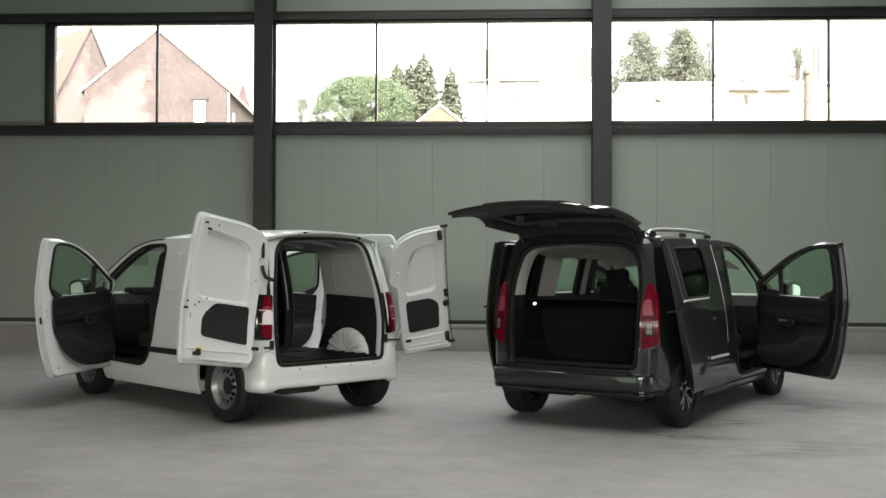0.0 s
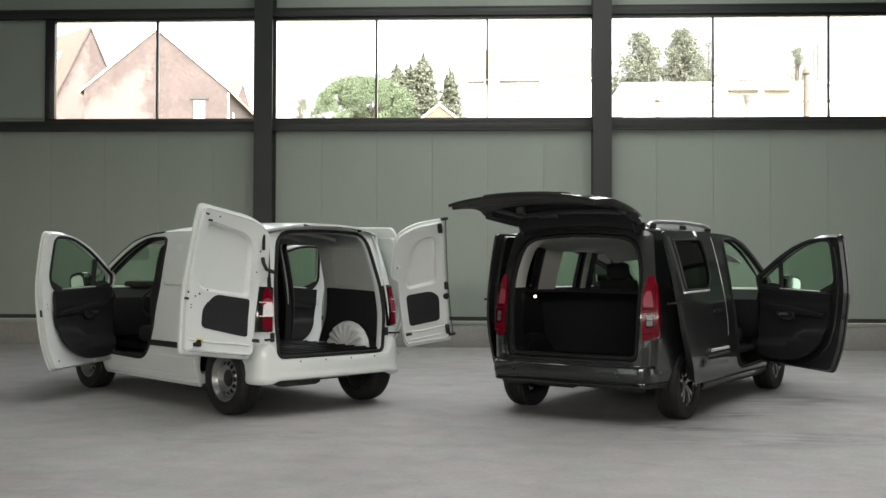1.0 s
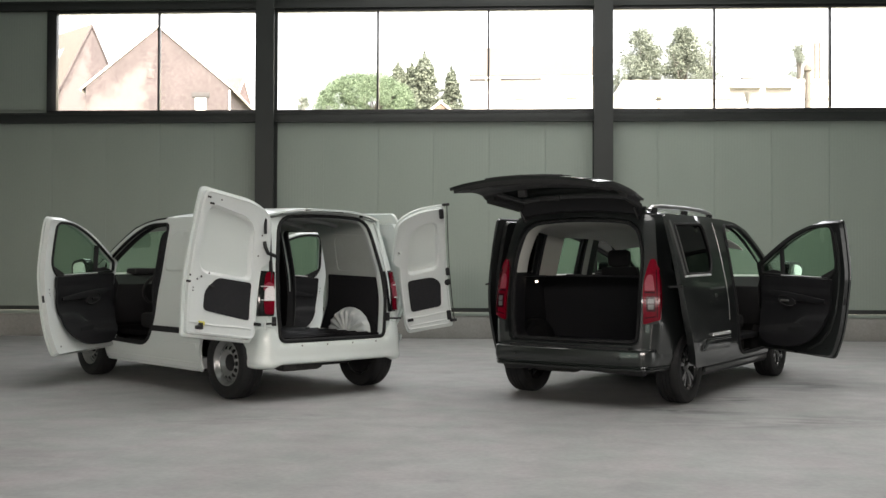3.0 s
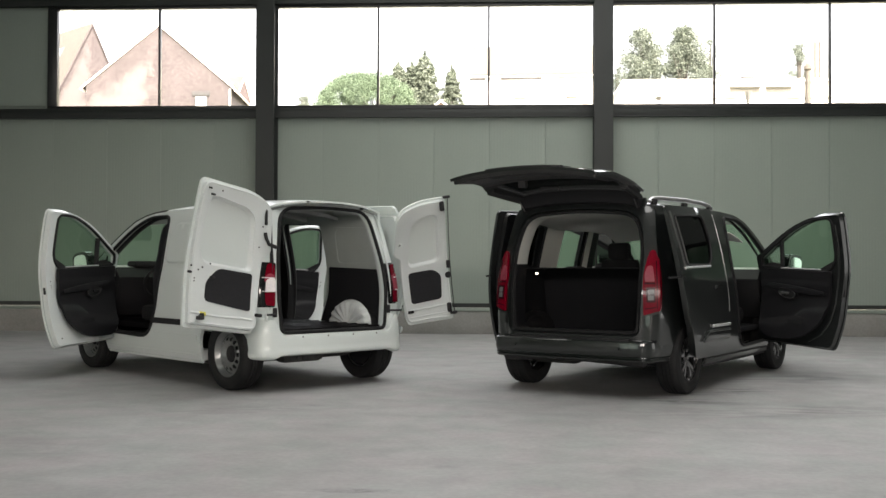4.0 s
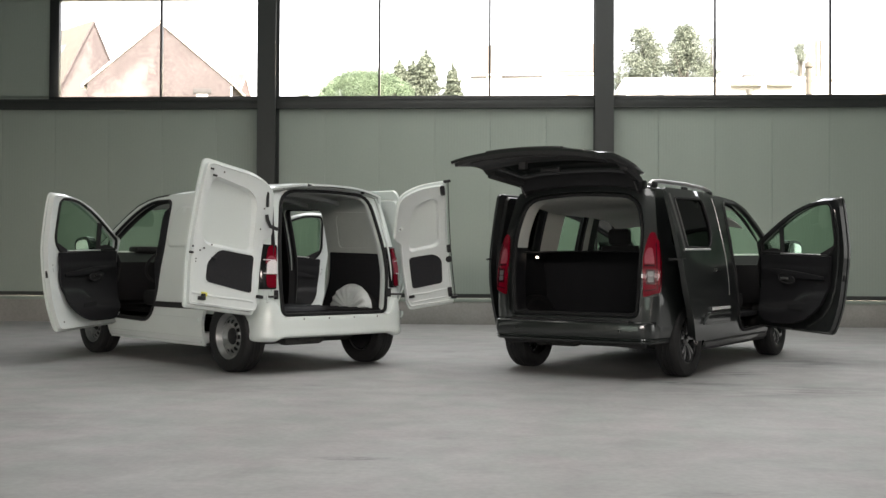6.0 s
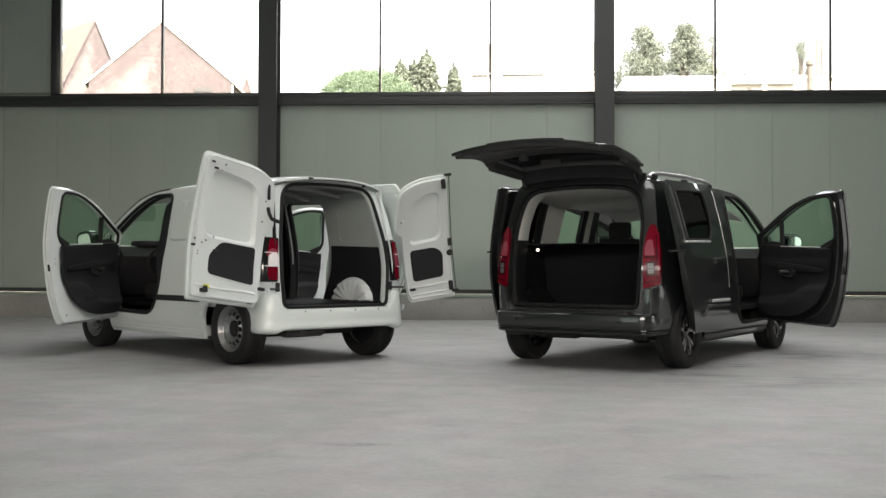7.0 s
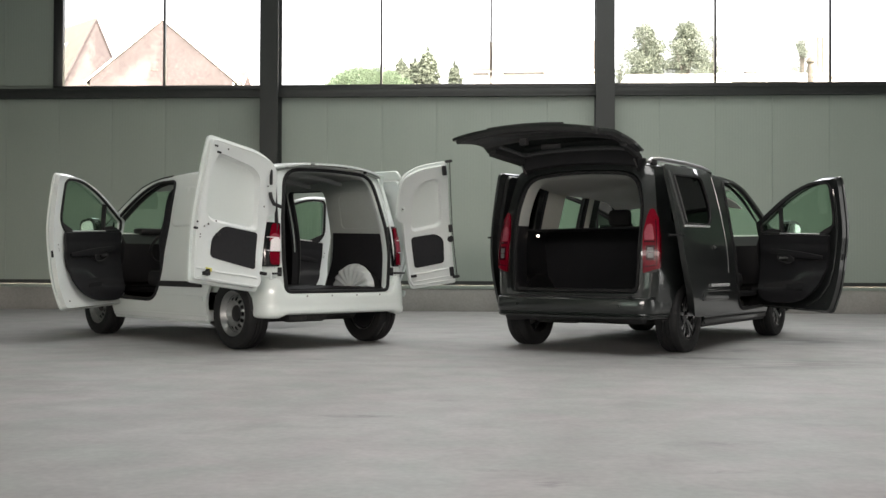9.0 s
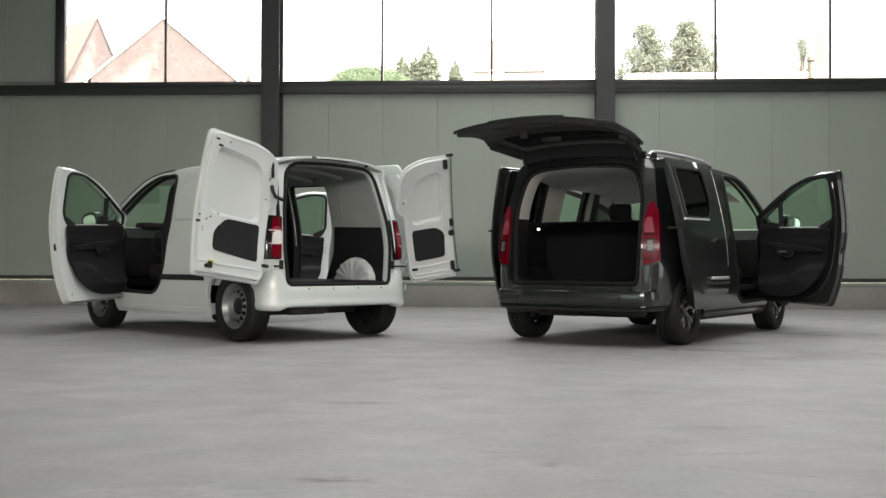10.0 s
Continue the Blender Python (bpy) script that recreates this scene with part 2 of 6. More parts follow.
# floor: power-floated concrete with cloudy stains and faint wheel marks
def floor_material():
    m = bpy.data.materials.new("polished_concrete_floor")
    m.use_nodes = True
    nt = m.node_tree
    b = nt.nodes["Principled BSDF"]
    tc = nt.nodes.new("ShaderNodeTexCoord")

    def noise_at(scale, detail, stretch=(1, 1, 1), dist=0.0):
        mp = nt.nodes.new("ShaderNodeMapping")
        mp.inputs["Scale"].default_value = stretch
        n = nt.nodes.new("ShaderNodeTexNoise")
        n.inputs["Scale"].default_value, n.inputs["Detail"].default_value, n.inputs["Distortion"].default_value = scale, detail, dist
        nt.links.new(tc.outputs["Object"], mp.inputs["Vector"])
        nt.links.new(mp.outputs["Vector"], n.inputs["Vector"])
        return n.outputs["Fac"]

    def ramp(src, a, b_, lo, hi):
        r = nt.nodes.new("ShaderNodeMapRange")
        for k, v in (("From Min", a), ("From Max", b_), ("To Min", lo), ("To Max", hi)):
            r.inputs[k].default_value = v
        nt.links.new(src, r.inputs["Value"])
        return r.outputs["Result"]

    def mul(a, b_):
        k = nt.nodes.new("ShaderNodeMath")
        k.operation = "MULTIPLY"
        nt.links.new(a, k.inputs[0])
        nt.links.new(b_, k.inputs[1])
        return k.outputs[0]

    clouds = ramp(noise_at(0.35, 6, (1, 1.2, 1), 0.6), 0.3, 0.7, 0.90, 1.08)
    mid = ramp(noise_at(3.2, 9, (1, 1, 1), 0.4), 0.3, 0.7, 0.90, 1.09)
    grain = ramp(noise_at(26, 6), 0.3, 0.7, 0.93, 1.06)
    scuff = ramp(noise_at(1.6, 7, (0.7, 1.2, 1), 1.6), 0.60, 0.76, 1.0, 0.86)
    total = mul(mul(clouds, mid), mul(grain, scuff))
    # tyre scuffs, smears, worn pale patches, van shade: place, reach, turn, change
    # the first four also darken the floor where the dark van shades it
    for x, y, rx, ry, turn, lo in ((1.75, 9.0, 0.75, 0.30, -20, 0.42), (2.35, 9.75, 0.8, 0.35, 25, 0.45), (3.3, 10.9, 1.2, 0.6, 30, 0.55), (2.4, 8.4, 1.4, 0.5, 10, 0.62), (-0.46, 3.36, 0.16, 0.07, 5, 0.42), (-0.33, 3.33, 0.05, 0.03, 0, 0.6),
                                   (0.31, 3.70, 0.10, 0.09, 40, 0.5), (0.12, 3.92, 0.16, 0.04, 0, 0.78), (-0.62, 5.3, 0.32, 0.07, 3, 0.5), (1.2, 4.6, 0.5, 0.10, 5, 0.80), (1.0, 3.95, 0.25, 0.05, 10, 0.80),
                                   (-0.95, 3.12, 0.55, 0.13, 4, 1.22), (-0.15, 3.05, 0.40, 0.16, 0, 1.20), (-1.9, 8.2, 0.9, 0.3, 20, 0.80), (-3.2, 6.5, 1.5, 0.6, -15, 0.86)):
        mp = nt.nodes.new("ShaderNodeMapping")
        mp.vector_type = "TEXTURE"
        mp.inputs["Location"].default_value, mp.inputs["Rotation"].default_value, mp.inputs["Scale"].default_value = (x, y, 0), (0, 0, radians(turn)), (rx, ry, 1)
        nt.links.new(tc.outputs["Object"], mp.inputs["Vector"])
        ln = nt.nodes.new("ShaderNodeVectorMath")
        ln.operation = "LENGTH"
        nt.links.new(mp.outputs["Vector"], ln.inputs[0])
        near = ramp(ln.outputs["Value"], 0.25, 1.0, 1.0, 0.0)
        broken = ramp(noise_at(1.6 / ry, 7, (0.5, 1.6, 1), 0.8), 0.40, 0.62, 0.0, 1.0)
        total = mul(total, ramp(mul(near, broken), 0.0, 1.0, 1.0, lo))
    tint = nt.nodes.new("ShaderNodeMix")
    tint.data_type = "RGBA"
    tint.inputs["A"].default_value = (0.324, 0.346, 0.334, 1)
    tint.inputs["B"].default_value = (0.366, 0.343, 0.349, 1)
    nt.links.new(ramp(noise_at(2.2, 8, (1, 1, 1), 0.6), 0.30, 0.70, 0.1, 0.9), tint.inputs["Factor"])
    v = nt.nodes.new("ShaderNodeVectorMath")
    v.operation = "SCALE"
    nt.links.new(tint.outputs["Result"], v.inputs[0])
    nt.links.new(total, v.inputs["Scale"])
    nt.links.new(v.outputs["Vector"], b.inputs["Base Color"])
    nt.links.new(ramp(noise_at(1.1, 6, (1, 1.4, 1), 0.5), 0.3, 0.7, 0.50, 0.62), b.inputs["Roughness"])
    b.inputs["Specular IOR Level"].default_value = 0.3
    bp = nt.nodes.new("ShaderNodeBump")
    bp.inputs["Strength"].default_value, bp.inputs["Distance"].default_value = 0.05, 0.003
    nt.links.new(noise_at(14, 5), bp.inputs["Height"])
    nt.links.new(bp.outputs["Normal"], b.inputs["Normal"])
    return m


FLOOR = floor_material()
SHEETDARK = mat("slate_grey_sandwich_panel", (0.24, 0.255, 0.245), 0.5, noise_scale=25, noise_amt=0.02, blotch_scale=0.5, blotch_amt=0.05)
SHEET = mat("grey_green_sandwich_panel", (0.232, 0.274, 0.240), 0.5, noise_scale=25, noise_amt=0.02, blotch_scale=0.5, blotch_amt=0.05)


# ---------------------------------------------------------------- mesh helpers
def link(name, bm, material, sharp=38):
    """One mesh object out of a bmesh, smooth but for its hard edges."""
    bmesh.ops.recalc_face_normals(bm, faces=bm.faces)
    for f in bm.faces:
        f.smooth = True
    for e in bm.edges:
        if len(e.link_faces) == 2 and e.calc_face_angle(0) > radians(sharp):
            e.smooth = False
    me = bpy.data.meshes.new(name)
    bm.to_mesh(me)
    bm.free()
    me.materials.append(material)
    return new(name, me)


def part(name, bm, material, parent, label=""):
    ob = link(name, bm, material)
    ob.parent = parent
    if label:
        tagged(ob, label)
    return ob


def thing(name, bm, material, label, category, group="", kind=""):
    return tagged(link(name, bm, material), label, category, group, kind)


def add_box(bm, x0, x1, y0, y1, z0, z1, bevel=0.0):
    r = bmesh.ops.create_cube(bm, size=1)
    for v in r["verts"]:
        v.co = Vector((x0 + (v.co.x + 0.5) * (x1 - x0), y0 + (v.co.y + 0.5) * (y1 - y0), z0 + (v.co.z + 0.5) * (z1 - z0)))
    if bevel:
        es = list({e for v in r["verts"] for e in v.link_edges})
        bmesh.ops.bevel(bm, geom=es, offset=bevel, segments=2, profile=0.5, affect="EDGES")


def box(x0, x1, y0, y1, z0, z1, bevel=0.0):
    bm = bmesh.new()
    add_box(bm, x0, x1, y0, y1, z0, z1, bevel)
    return bm


def rounded(pts, n=5):
    """A closed outline out of corners (u, v, radius)."""
    out = []
    k = len(pts)
    for i in range(k):
        p0, p, p1 = (Vector(pts[j % k][:2]) for j in (i - 1, i, i + 1))
        r = pts[i][2] if len(pts[i]) > 2 else 0
        if r <= 0:
            out.append(p)
            continue
        a, b = p0 - p, p1 - p
        ra, rb = min(r, a.length * 0.48), min(r, b.length * 0.48)
        a, b = p + a.normalized() * ra, p + b.normalized() * rb
        for j in range(n + 1):
            t = j / n
            out.append(a * (1 - t) ** 2 + p * 2 * t * (1 - t) + b * t * t)
    return out


def resample(poly, step):
    out = []
    for i, p in enumerate(poly):
        q = poly[(i + 1) % len(poly)]
        n = max(1, math.ceil((q - p).length / step))
        out += [p.lerp(q, j / n) for j in range(n)]
    return out


def inside(p, poly):
    c, j = False, len(poly) - 1
    for i in range(len(poly)):
        a, b = poly[i], poly[j]
        if (a.y > p.y) != (b.y > p.y) and p.x < (b.x - a.x) * (p.y - a.y) / (b.y - a.y) + a.x:
            c = not c
        j = i
    return c


def far_from(p, polys, d):
    return all((p - q).length > d for poly in polys for q in poly)


def sheet(outline, holes, fmap, out, thick=0.02, step=0.08, bm=None):
    """A curved plate: a flat outline with holes, laid on the surface fmap(u, v), thick towards the side away from out."""
    polys = [resample([Vector(p[:2]) for p in poly], step) for poly in (outline, *holes)]
    vs, es = [], []
    for poly in polys:
        k = len(vs)
        vs += poly
        es += [(k + i, k + (i + 1) % len(poly)) for i in range(len(poly))]
    us, ws = [p.x for p in polys[0]], [p.y for p in polys[0]]
    nu, nw = int((max(us) - min(us)) / step), int((max(ws) - min(ws)) / step)
    for i in range(1, nu + 1):
        for j in range(1, nw + 1):
            p = Vector((min(us) + i * (max(us) - min(us)) / (nu + 1), min(ws) + j * (max(ws) - min(ws)) / (nw + 1)))
            if inside(p, polys[0]) and not any(inside(p, h) for h in polys[1:]) and far_from(p, polys, step * 0.45):
                vs.append(p)
    rv, _, rf = delaunay(vs, es, [], 0, 1e-6)[:3]
    faces = []
    for f in rf:
        c = sum((rv[i] for i in f), Vector((0, 0))) / len(f)
        if inside(c, polys[0]) and not any(inside(c, h) for h in polys[1:]):
            faces.append(f)
    bm = bm or bmesh.new()
    front, back = {}, {}
    out = Vector(out)
    for i in {i for f in faces for i in f}:
        u, v = rv[i]
        p = fmap(u, v)
        n = (fmap(u + 1e-3, v) - p).cross(fmap(u, v + 1e-3) - p).normalized()
        if n.dot(out) < 0:
            n = -n
        front[i], back[i] = bm.verts.new(p), bm.verts.new(p - n * thick)
    count = {}
    for f in faces:
        bm.faces.new([front[i] for i in f])
        bm.faces.new([back[i] for i in reversed(f)])
        for a, b in zip(f, (*f[1:], f[0])):
            count.setdefault(frozenset((a, b)), []).append((a, b))
    for uses in count.values():
        if len(uses) == 1:
            a, b = uses[0]
            bm.faces.new([front[b], front[a], back[a], back[b]])
    return bm


def loft(rings, closed=True, caps=True, bm=None):
    bm = bm or bmesh.new()
    rows = [[bm.verts.new(p) for p in r] for r in rings]
    n = len(rows[0])
    for a, b in zip(rows, rows[1:]):
        for i in range(n if closed else n - 1):
            j = (i + 1) % n
            bm.faces.new([a[i], a[j], b[j], b[i]])
    if caps and closed:
        bm.faces.new(rows[0])
        bm.faces.new(rows[-1][::-1])
    return bm


def tube(points, radius, sides=8, bm=None):
    """A round bar along a line of points."""
    pts = [Vector(p) for p in points]
    rings = []
    for i, p in enumerate(pts):
        d = (pts[min(i + 1, len(pts) - 1)] - pts[max(i - 1, 0)]).normalized()
        a = d.cross(Vector((0.13, 0.31, 0.94))).normalized()
        b = d.cross(a)
        r = radius[i] if isinstance(radius, (list, tuple)) else radius
        rings.append([p + (a * math.cos(k * math.tau / sides) + b * math.sin(k * math.tau / sides)) * r for k in range(sides)])
    return loft(rings, bm=bm)


def lathe(profile, sides=48, bm=None, closed=False):
    """A profile of (radius, x) turned round the x axis."""
    bm = bm or bmesh.new()
    rows = []
    for k in range(sides):
        c, s = math.cos(k * math.tau / sides), math.sin(k * math.tau / sides)
        rows.append([bm.verts.new((x, r * c, r * s)) for r, x in profile])
    n = len(profile)
    for k in range(sides):
        a, b = rows[k], rows[(k + 1) % sides]
        for i in range(n if closed else n - 1):
            j = (i + 1) % n
            bm.faces.new([a[i], a[j], b[j], b[i]])
    return bm


def moved(bm, m):
    bmesh.ops.transform(bm, matrix=m, verts=bm.verts)
    return bm


def lerp_table(x, table):
    if x <= table[0][0]:
        return table[0][1]
    for (a, va), (b, vb) in zip(table, table[1:]):
        if x <= b:
            t = (x - a) / (b - a)
            return va + (vb - va) * t
    return table[-1][1]


def smooth_table(x, table, d=0.03):
    """The table's value, with its corners rounded off."""
    return sum(lerp_table(x + k * d, table) for k in (-2, -1, 0, 1, 2)) / 5


# ---------------------------------------------------------------- hall
WALL_Y = 17.54
COLUMNS_X = (-9.54, -3.80, 1.94, 7.68)
SILL_Z, HEAD_Z, EAVES_Z = 3.94, 5.64, 7.6


def hall():
    bm = bmesh.new()
    add_box(bm, -16, 10.6, -16, 18.2, -0.25, 0)
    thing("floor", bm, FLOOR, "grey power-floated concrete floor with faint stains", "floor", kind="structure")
    # plinth, capped by a pale metal strip and a dark gap
    tagged(link("plinth", box(-16, 10.6, WALL_Y - 0.06, WALL_Y + 0.25, 0.0, 0.388, 0.006), CONCRETE), "low raw concrete plinth along the wall foot", "plinth", kind="structure")
    tagged(link("drip_strip", box(-16, 10.6, WALL_Y - 0.072, WALL_Y + 0.02, 0.390, 0.452, 0.004), SHEET), "pale metal drip strip on the plinth", "trim", kind="structure")
    tagged(link("base_rail", box(-16, 10.6, WALL_Y - 0.02, WALL_Y + 0.02, 0.455, 0.525), COLUMN), "dark steel rail at the wall foot", "trim", kind="structure")
    # lower wall of vertical sandwich panels, each with fine ribs
    wall = tagged(link("wall_north", box(-16, 10.6, WALL_Y + 0.06, WALL_Y + 0.16, 0.48, SILL_Z - 0.2), SHEET), "grey-green ribbed metal sandwich panel wall", "wall", kind="structure")

    def ribbed(w, h):
        bm = bmesh.new()
        n = int(w / 0.05)
        xs = []
        for i in range(n):
            x = i * w / n
            xs += [(x + 0.002, 0.0), (x + w / n * 0.58, 0.0), (x + w / n * 0.68, 0.0007), (x + w / n * 0.92, 0.0007)]
        xs = [(0.0, 0.004)] + xs + [(w, 0.004)]
        a = [bm.verts.new((x, y, 0)) for x, y in xs]
        b = [bm.verts.new((x, y, h)) for x, y in xs]
        for i in range(len(xs) - 1):
            bm.faces.new([a[i], a[i + 1], b[i + 1], b[i]])
        c = [bm.verts.new(p) for p in ((0, 0.06, 0), (w, 0.06, 0), (w, 0.06, h), (0, 0.06, h))]
        bm.faces.new([a[0], b[0], c[3], c[0]])
        bm.faces.new([a[-1], c[1], c[2], b[-1]])
        me = bpy.data.meshes.new("wall_panel")
        bm.to_mesh(me)
        bm.free()
        me.materials.append(SHEET)
        return me

    def panels(h, z, x0, x1, parent):
        me = ribbed(0.988, h)
        n = round((x1 - x0) / 0.99)
        for i in range(n):
            ob = new("wall_panel", me)
            ob.parent = parent
            ob.matrix_basis = Matrix.Translation((x0 + i * (x1 - x0) / n, WALL_Y, z)) @ Matrix.Diagonal(((x1 - x0) / n / 0.99, 1, 1, 1))

    edges = [-16, *COLUMNS_X, 10.6]
    for a, b in zip(edges, edges[1:]):
        panels(SILL_Z - 0.725, 0.525, a, b, wall)
    # upper wall
    upper = tagged(link("wall_north_upper", box(-16, 10.6, WALL_Y + 0.06, WALL_Y + 0.16, HEAD_Z + 0.12, EAVES_Z), SHEET), "grey-green ribbed panel wall over the windows", "wall", kind="structure")
    for a, b in zip(edges, edges[1:]):
        panels(EAVES_Z - HEAD_Z - 0.2, HEAD_Z + 0.2, a, b, upper)
    pier = tagged(link("wall_pier", box(-9.5, -7.74, WALL_Y + 0.06, WALL_Y + 0.16, SILL_Z - 0.2, HEAD_Z + 0.12), SHEET), "grey-green ribbed panel beside the window band", "wall", kind="structure")
    panels(HEAD_Z - SILL_Z - 0.02, SILL_Z + 0.02, -9.5, -7.74, pier)
    # girts under and over the windows
    for z0, z1, y in ((SILL_Z - 0.22, SILL_Z - 0.055, 0.10), (HEAD_Z + 0.055, HEAD_Z + 0.20, 0.10)):
        bm = bmesh.new()
        add_box(bm, -16, 10.6, WALL_Y - y, WALL_Y + 0.03, z0, z1, 0.008)
        add_box(bm, -16, 10.6, WALL_Y - y - 0.012, WALL_Y - y + 0.01, z0 - 0.004, z0 + 0.02)
        add_box(bm, -16, 10.6, WALL_Y - y - 0.012, WALL_Y - y + 0.01, z1 - 0.02, z1 + 0.004)
        tagged(link("girt", bm, COLUMN), "anthracite steel girt along the wall", "beam", kind="structure")
    # H-section columns
    for x in COLUMNS_X:
        bm = bmesh.new()
        add_box(bm, x - 0.157, x + 0.157, WALL_Y - 0.36, WALL_Y - 0.338, 0.02, EAVES_Z)
        add_box(bm, x - 0.157, x + 0.157, WALL_Y - 0.05, WALL_Y - 0.025, 0.02, EAVES_Z)
        add_box(bm, x - 0.008, x + 0.008, WALL_Y - 0.34, WALL_Y - 0.04, 0.02, EAVES_Z)
        add_box(bm, x - 0.2, x + 0.2, WALL_Y - 0.40, WALL_Y - 0.062, 0.0, 0.02)
        thing("steel_column", bm, COLUMN, "anthracite H-section steel column against the wall", "column", "hall columns", "structure")
    # window bands
    bays = (((-7.67, -3.80), (-5.747,), -7.56, -4.04), ((-3.80, 1.94), (-1.905, 0.006), -3.716, 1.83), ((1.94, 7.68), (3.843, 5.778), 2.117, 7.45))
    for k, ((x0, x1), mull, jl, jr) in enumerate(bays):
        win = tagged(new(f"window_{k + 1}"), "dark-framed fixed window band high in the wall", "window", "window band", "structure")
        win.location = (0, WALL_Y, 0)
        f = 0.055
        for name, a, b, z0, z1 in (("window_sill", x0 - (0.06 if k == 0 else 0), x1, SILL_Z - f, SILL_Z), ("window_head", x0 - (0.06 if k == 0 else 0), x1, HEAD_Z, HEAD_Z + f)):
            part(name, box(a, b, -0.05, 0.06, z0, z1, 0.004), FRAME, win)
        part("window_jamb", box(x0 - (0.06 if k == 0 else 0), jl, -0.05, 0.06, SILL_Z, HEAD_Z, 0.004), FRAME, win)
        part("window_jamb", box(jr, x1, -0.05, 0.06, SILL_Z, HEAD_Z, 0.004), FRAME, win)
        xs = [jl, *mull, jr]
        for m_ in mull:
            part("mullion", box(m_ - 0.018, m_ + 0.018, -0.03, 0.05, SILL_Z, HEAD_Z, 0.003), FRAME, win)
        for a, b in zip(xs, xs[1:]):
            ob = part("pane", box(a, b, 0.004, 0.012, SILL_Z, HEAD_Z), PANE, win)
            ob.visible_shadow = False
    tagged(link("wall_north_east", box(7.68, 10.6, WALL_Y, WALL_Y + 0.16, SILL_Z - 0.2, HEAD_Z + 0.12), SHEET), "plain grey panel wall", "wall", kind="structure")
    tagged(link("wall_north_west", box(-16, -9.5, WALL_Y, WALL_Y + 0.16, SILL_Z - 0.2, HEAD_Z + 0.12), SHEET), "plain grey panel wall", "wall", kind="structure")
    # the rest of the hall, behind and beside the camera
    for name, x0, x1, y0, y1 in (("wall_west", -16.2, -16, -10.5, -3.5), ("wall_east", 10.5, 10.7, 7.1, 10.1)):
        bm = bmesh.new()
        add_box(bm, x0, x1, -16, y0, 0, EAVES_Z)
        add_box(bm, x0, x1, y1, 17.5, 0, EAVES_Z)
        add_box(bm, x0, x1, y0, y1, 2.8 if x0 > 0 else 4.5, EAVES_Z)
        tagged(link(name, bm, SHEET if x0 < 0 else SHEETDARK), "grey sandwich panel wall with a gate", "wall", kind="structure")
    # unseen leaves added to block the sky, so only the gate lamps shine in
    tagged(link("east_gate_blocker", box(10.56, 10.66, 7.1, 10.1, 0.0, 2.8, 0.01), MILKY), "unseen milky gate leaf added to keep out sky light", "gate", kind="structure")
    tagged(link("west_gate_blocker", box(-16.15, -16.05, -10.5, -3.5, 0.0, 4.5, 0.01), MILKY), "unseen milky sectional gate leaf added to keep out sky light", "gate", kind="structure")
    # unseen south wall, its band added to match the fill lamp
    bm = bmesh.new()
    add_box(bm, -16, 10.6, -16.2, -16, 0, SILL_Z)
    add_box(bm, -16, 10.6, -16.2, -16, HEAD_Z, EAVES_Z)
    add_box(bm, -16, -13, -16.2, -16, SILL_Z, HEAD_Z)
    add_box(bm, 8.3, 10.6, -16.2, -16, SILL_Z, HEAD_Z)
    tagged(link("wall_south", bm, SHEETDARK), "grey sandwich panel wall with an added opening for fill light", "wall", kind="structure")
    tagged(link("ceiling", box(-16, 10.6, -16, 17.7, EAVES_Z, EAVES_Z + 0.15), SHEET), "pale metal roof deck", "ceiling", kind="structure")
    for x in (-1.8, 0.9, 3.8):
        tagged(link("rooflight", box(x - 0.7, x + 0.7, 3.0, 16.2, EAVES_Z - 0.08, EAVES_Z - 0.02, 0.01), MILKY), "milky polycarbonate rooflight strip", "rooflight", "rooflight strips", "structure")


hall()


# ---------------------------------------------------------------- vans
# Van space: x to its right, y ahead, z up, from the ground under the middle of the rear axle.
WHEELBASE = 2.785
SIDE = ((0.15, 0.80), (0.25, 0.865), (0.40, 0.900), (0.60, 0.918), (0.80, 0.922), (0.98, 0.914), (1.10, 0.898), (1.25, 0.872), (1.45, 0.832), (1.60, 0.797), (1.70, 0.772), (1.76, 0.735), (1.80, 0.69))
CANT = ((-0.6, 1.69), (-0.3, 1.715), (0.2, 1.73), (1.2, 1.73), (1.6, 1.71), (1.90, 1.64), (2.14, 1.52), (2.54, 1.29), (2.96, 1.06), (3.3, 0.99), (3.55, 0.90), (3.68, 0.72))
REAR = ((0.2, -0.655), (0.6, -0.665), (0.95, -0.655), (1.15, -0.625), (1.45, -0.555), (1.70, -0.485), (1.8, -0.45))


TAPER = {"rear": 0.13, "shift": 0.0}


def side_w(y, z):
    w = smooth_table(z, SIDE)
    if y < 0.3:
        w -= (TAPER["rear"] + 0.03 * max(0.0, z - 1.2)) * ((0.3 - y) / 0.95) ** 2.6
    if y > 2.2:
        w -= 0.17 * ((y - 2.2) / 1.45) ** 2.2
    return w


def rear_y(z):
    return smooth_table(z, REAR) + TAPER["shift"]


def edge_y(z):
    """Where the side turns into the rear."""
    return rear_y(z) + 0.085


def on_side(s, inset=0.0):
    return lambda y, z: Vector((s * (side_w(y, z) - inset), y, z))


def on_rear(inset=0.0):
    def f(x, z):
        e = side_w(edge_y(z), z)
        return Vector((x, rear_y(z) + 0.085 * min(abs(x) / e, 1.05) ** 5 + inset, z))
    return f


def on_top(drop=0.0, crown=0.085):
    def f(u, y):
        z = smooth_table(y, CANT)
        k = crown * lerp_table(y, ((1.4, 1.0), (2.2, 0.75), (3.0, 0.55), (3.6, 0.35)))
        return Vector((u / 0.75 * side_w(y, z), y, z + k * (1 - (abs(u) / 0.75) ** 2.6) - drop))
    return f


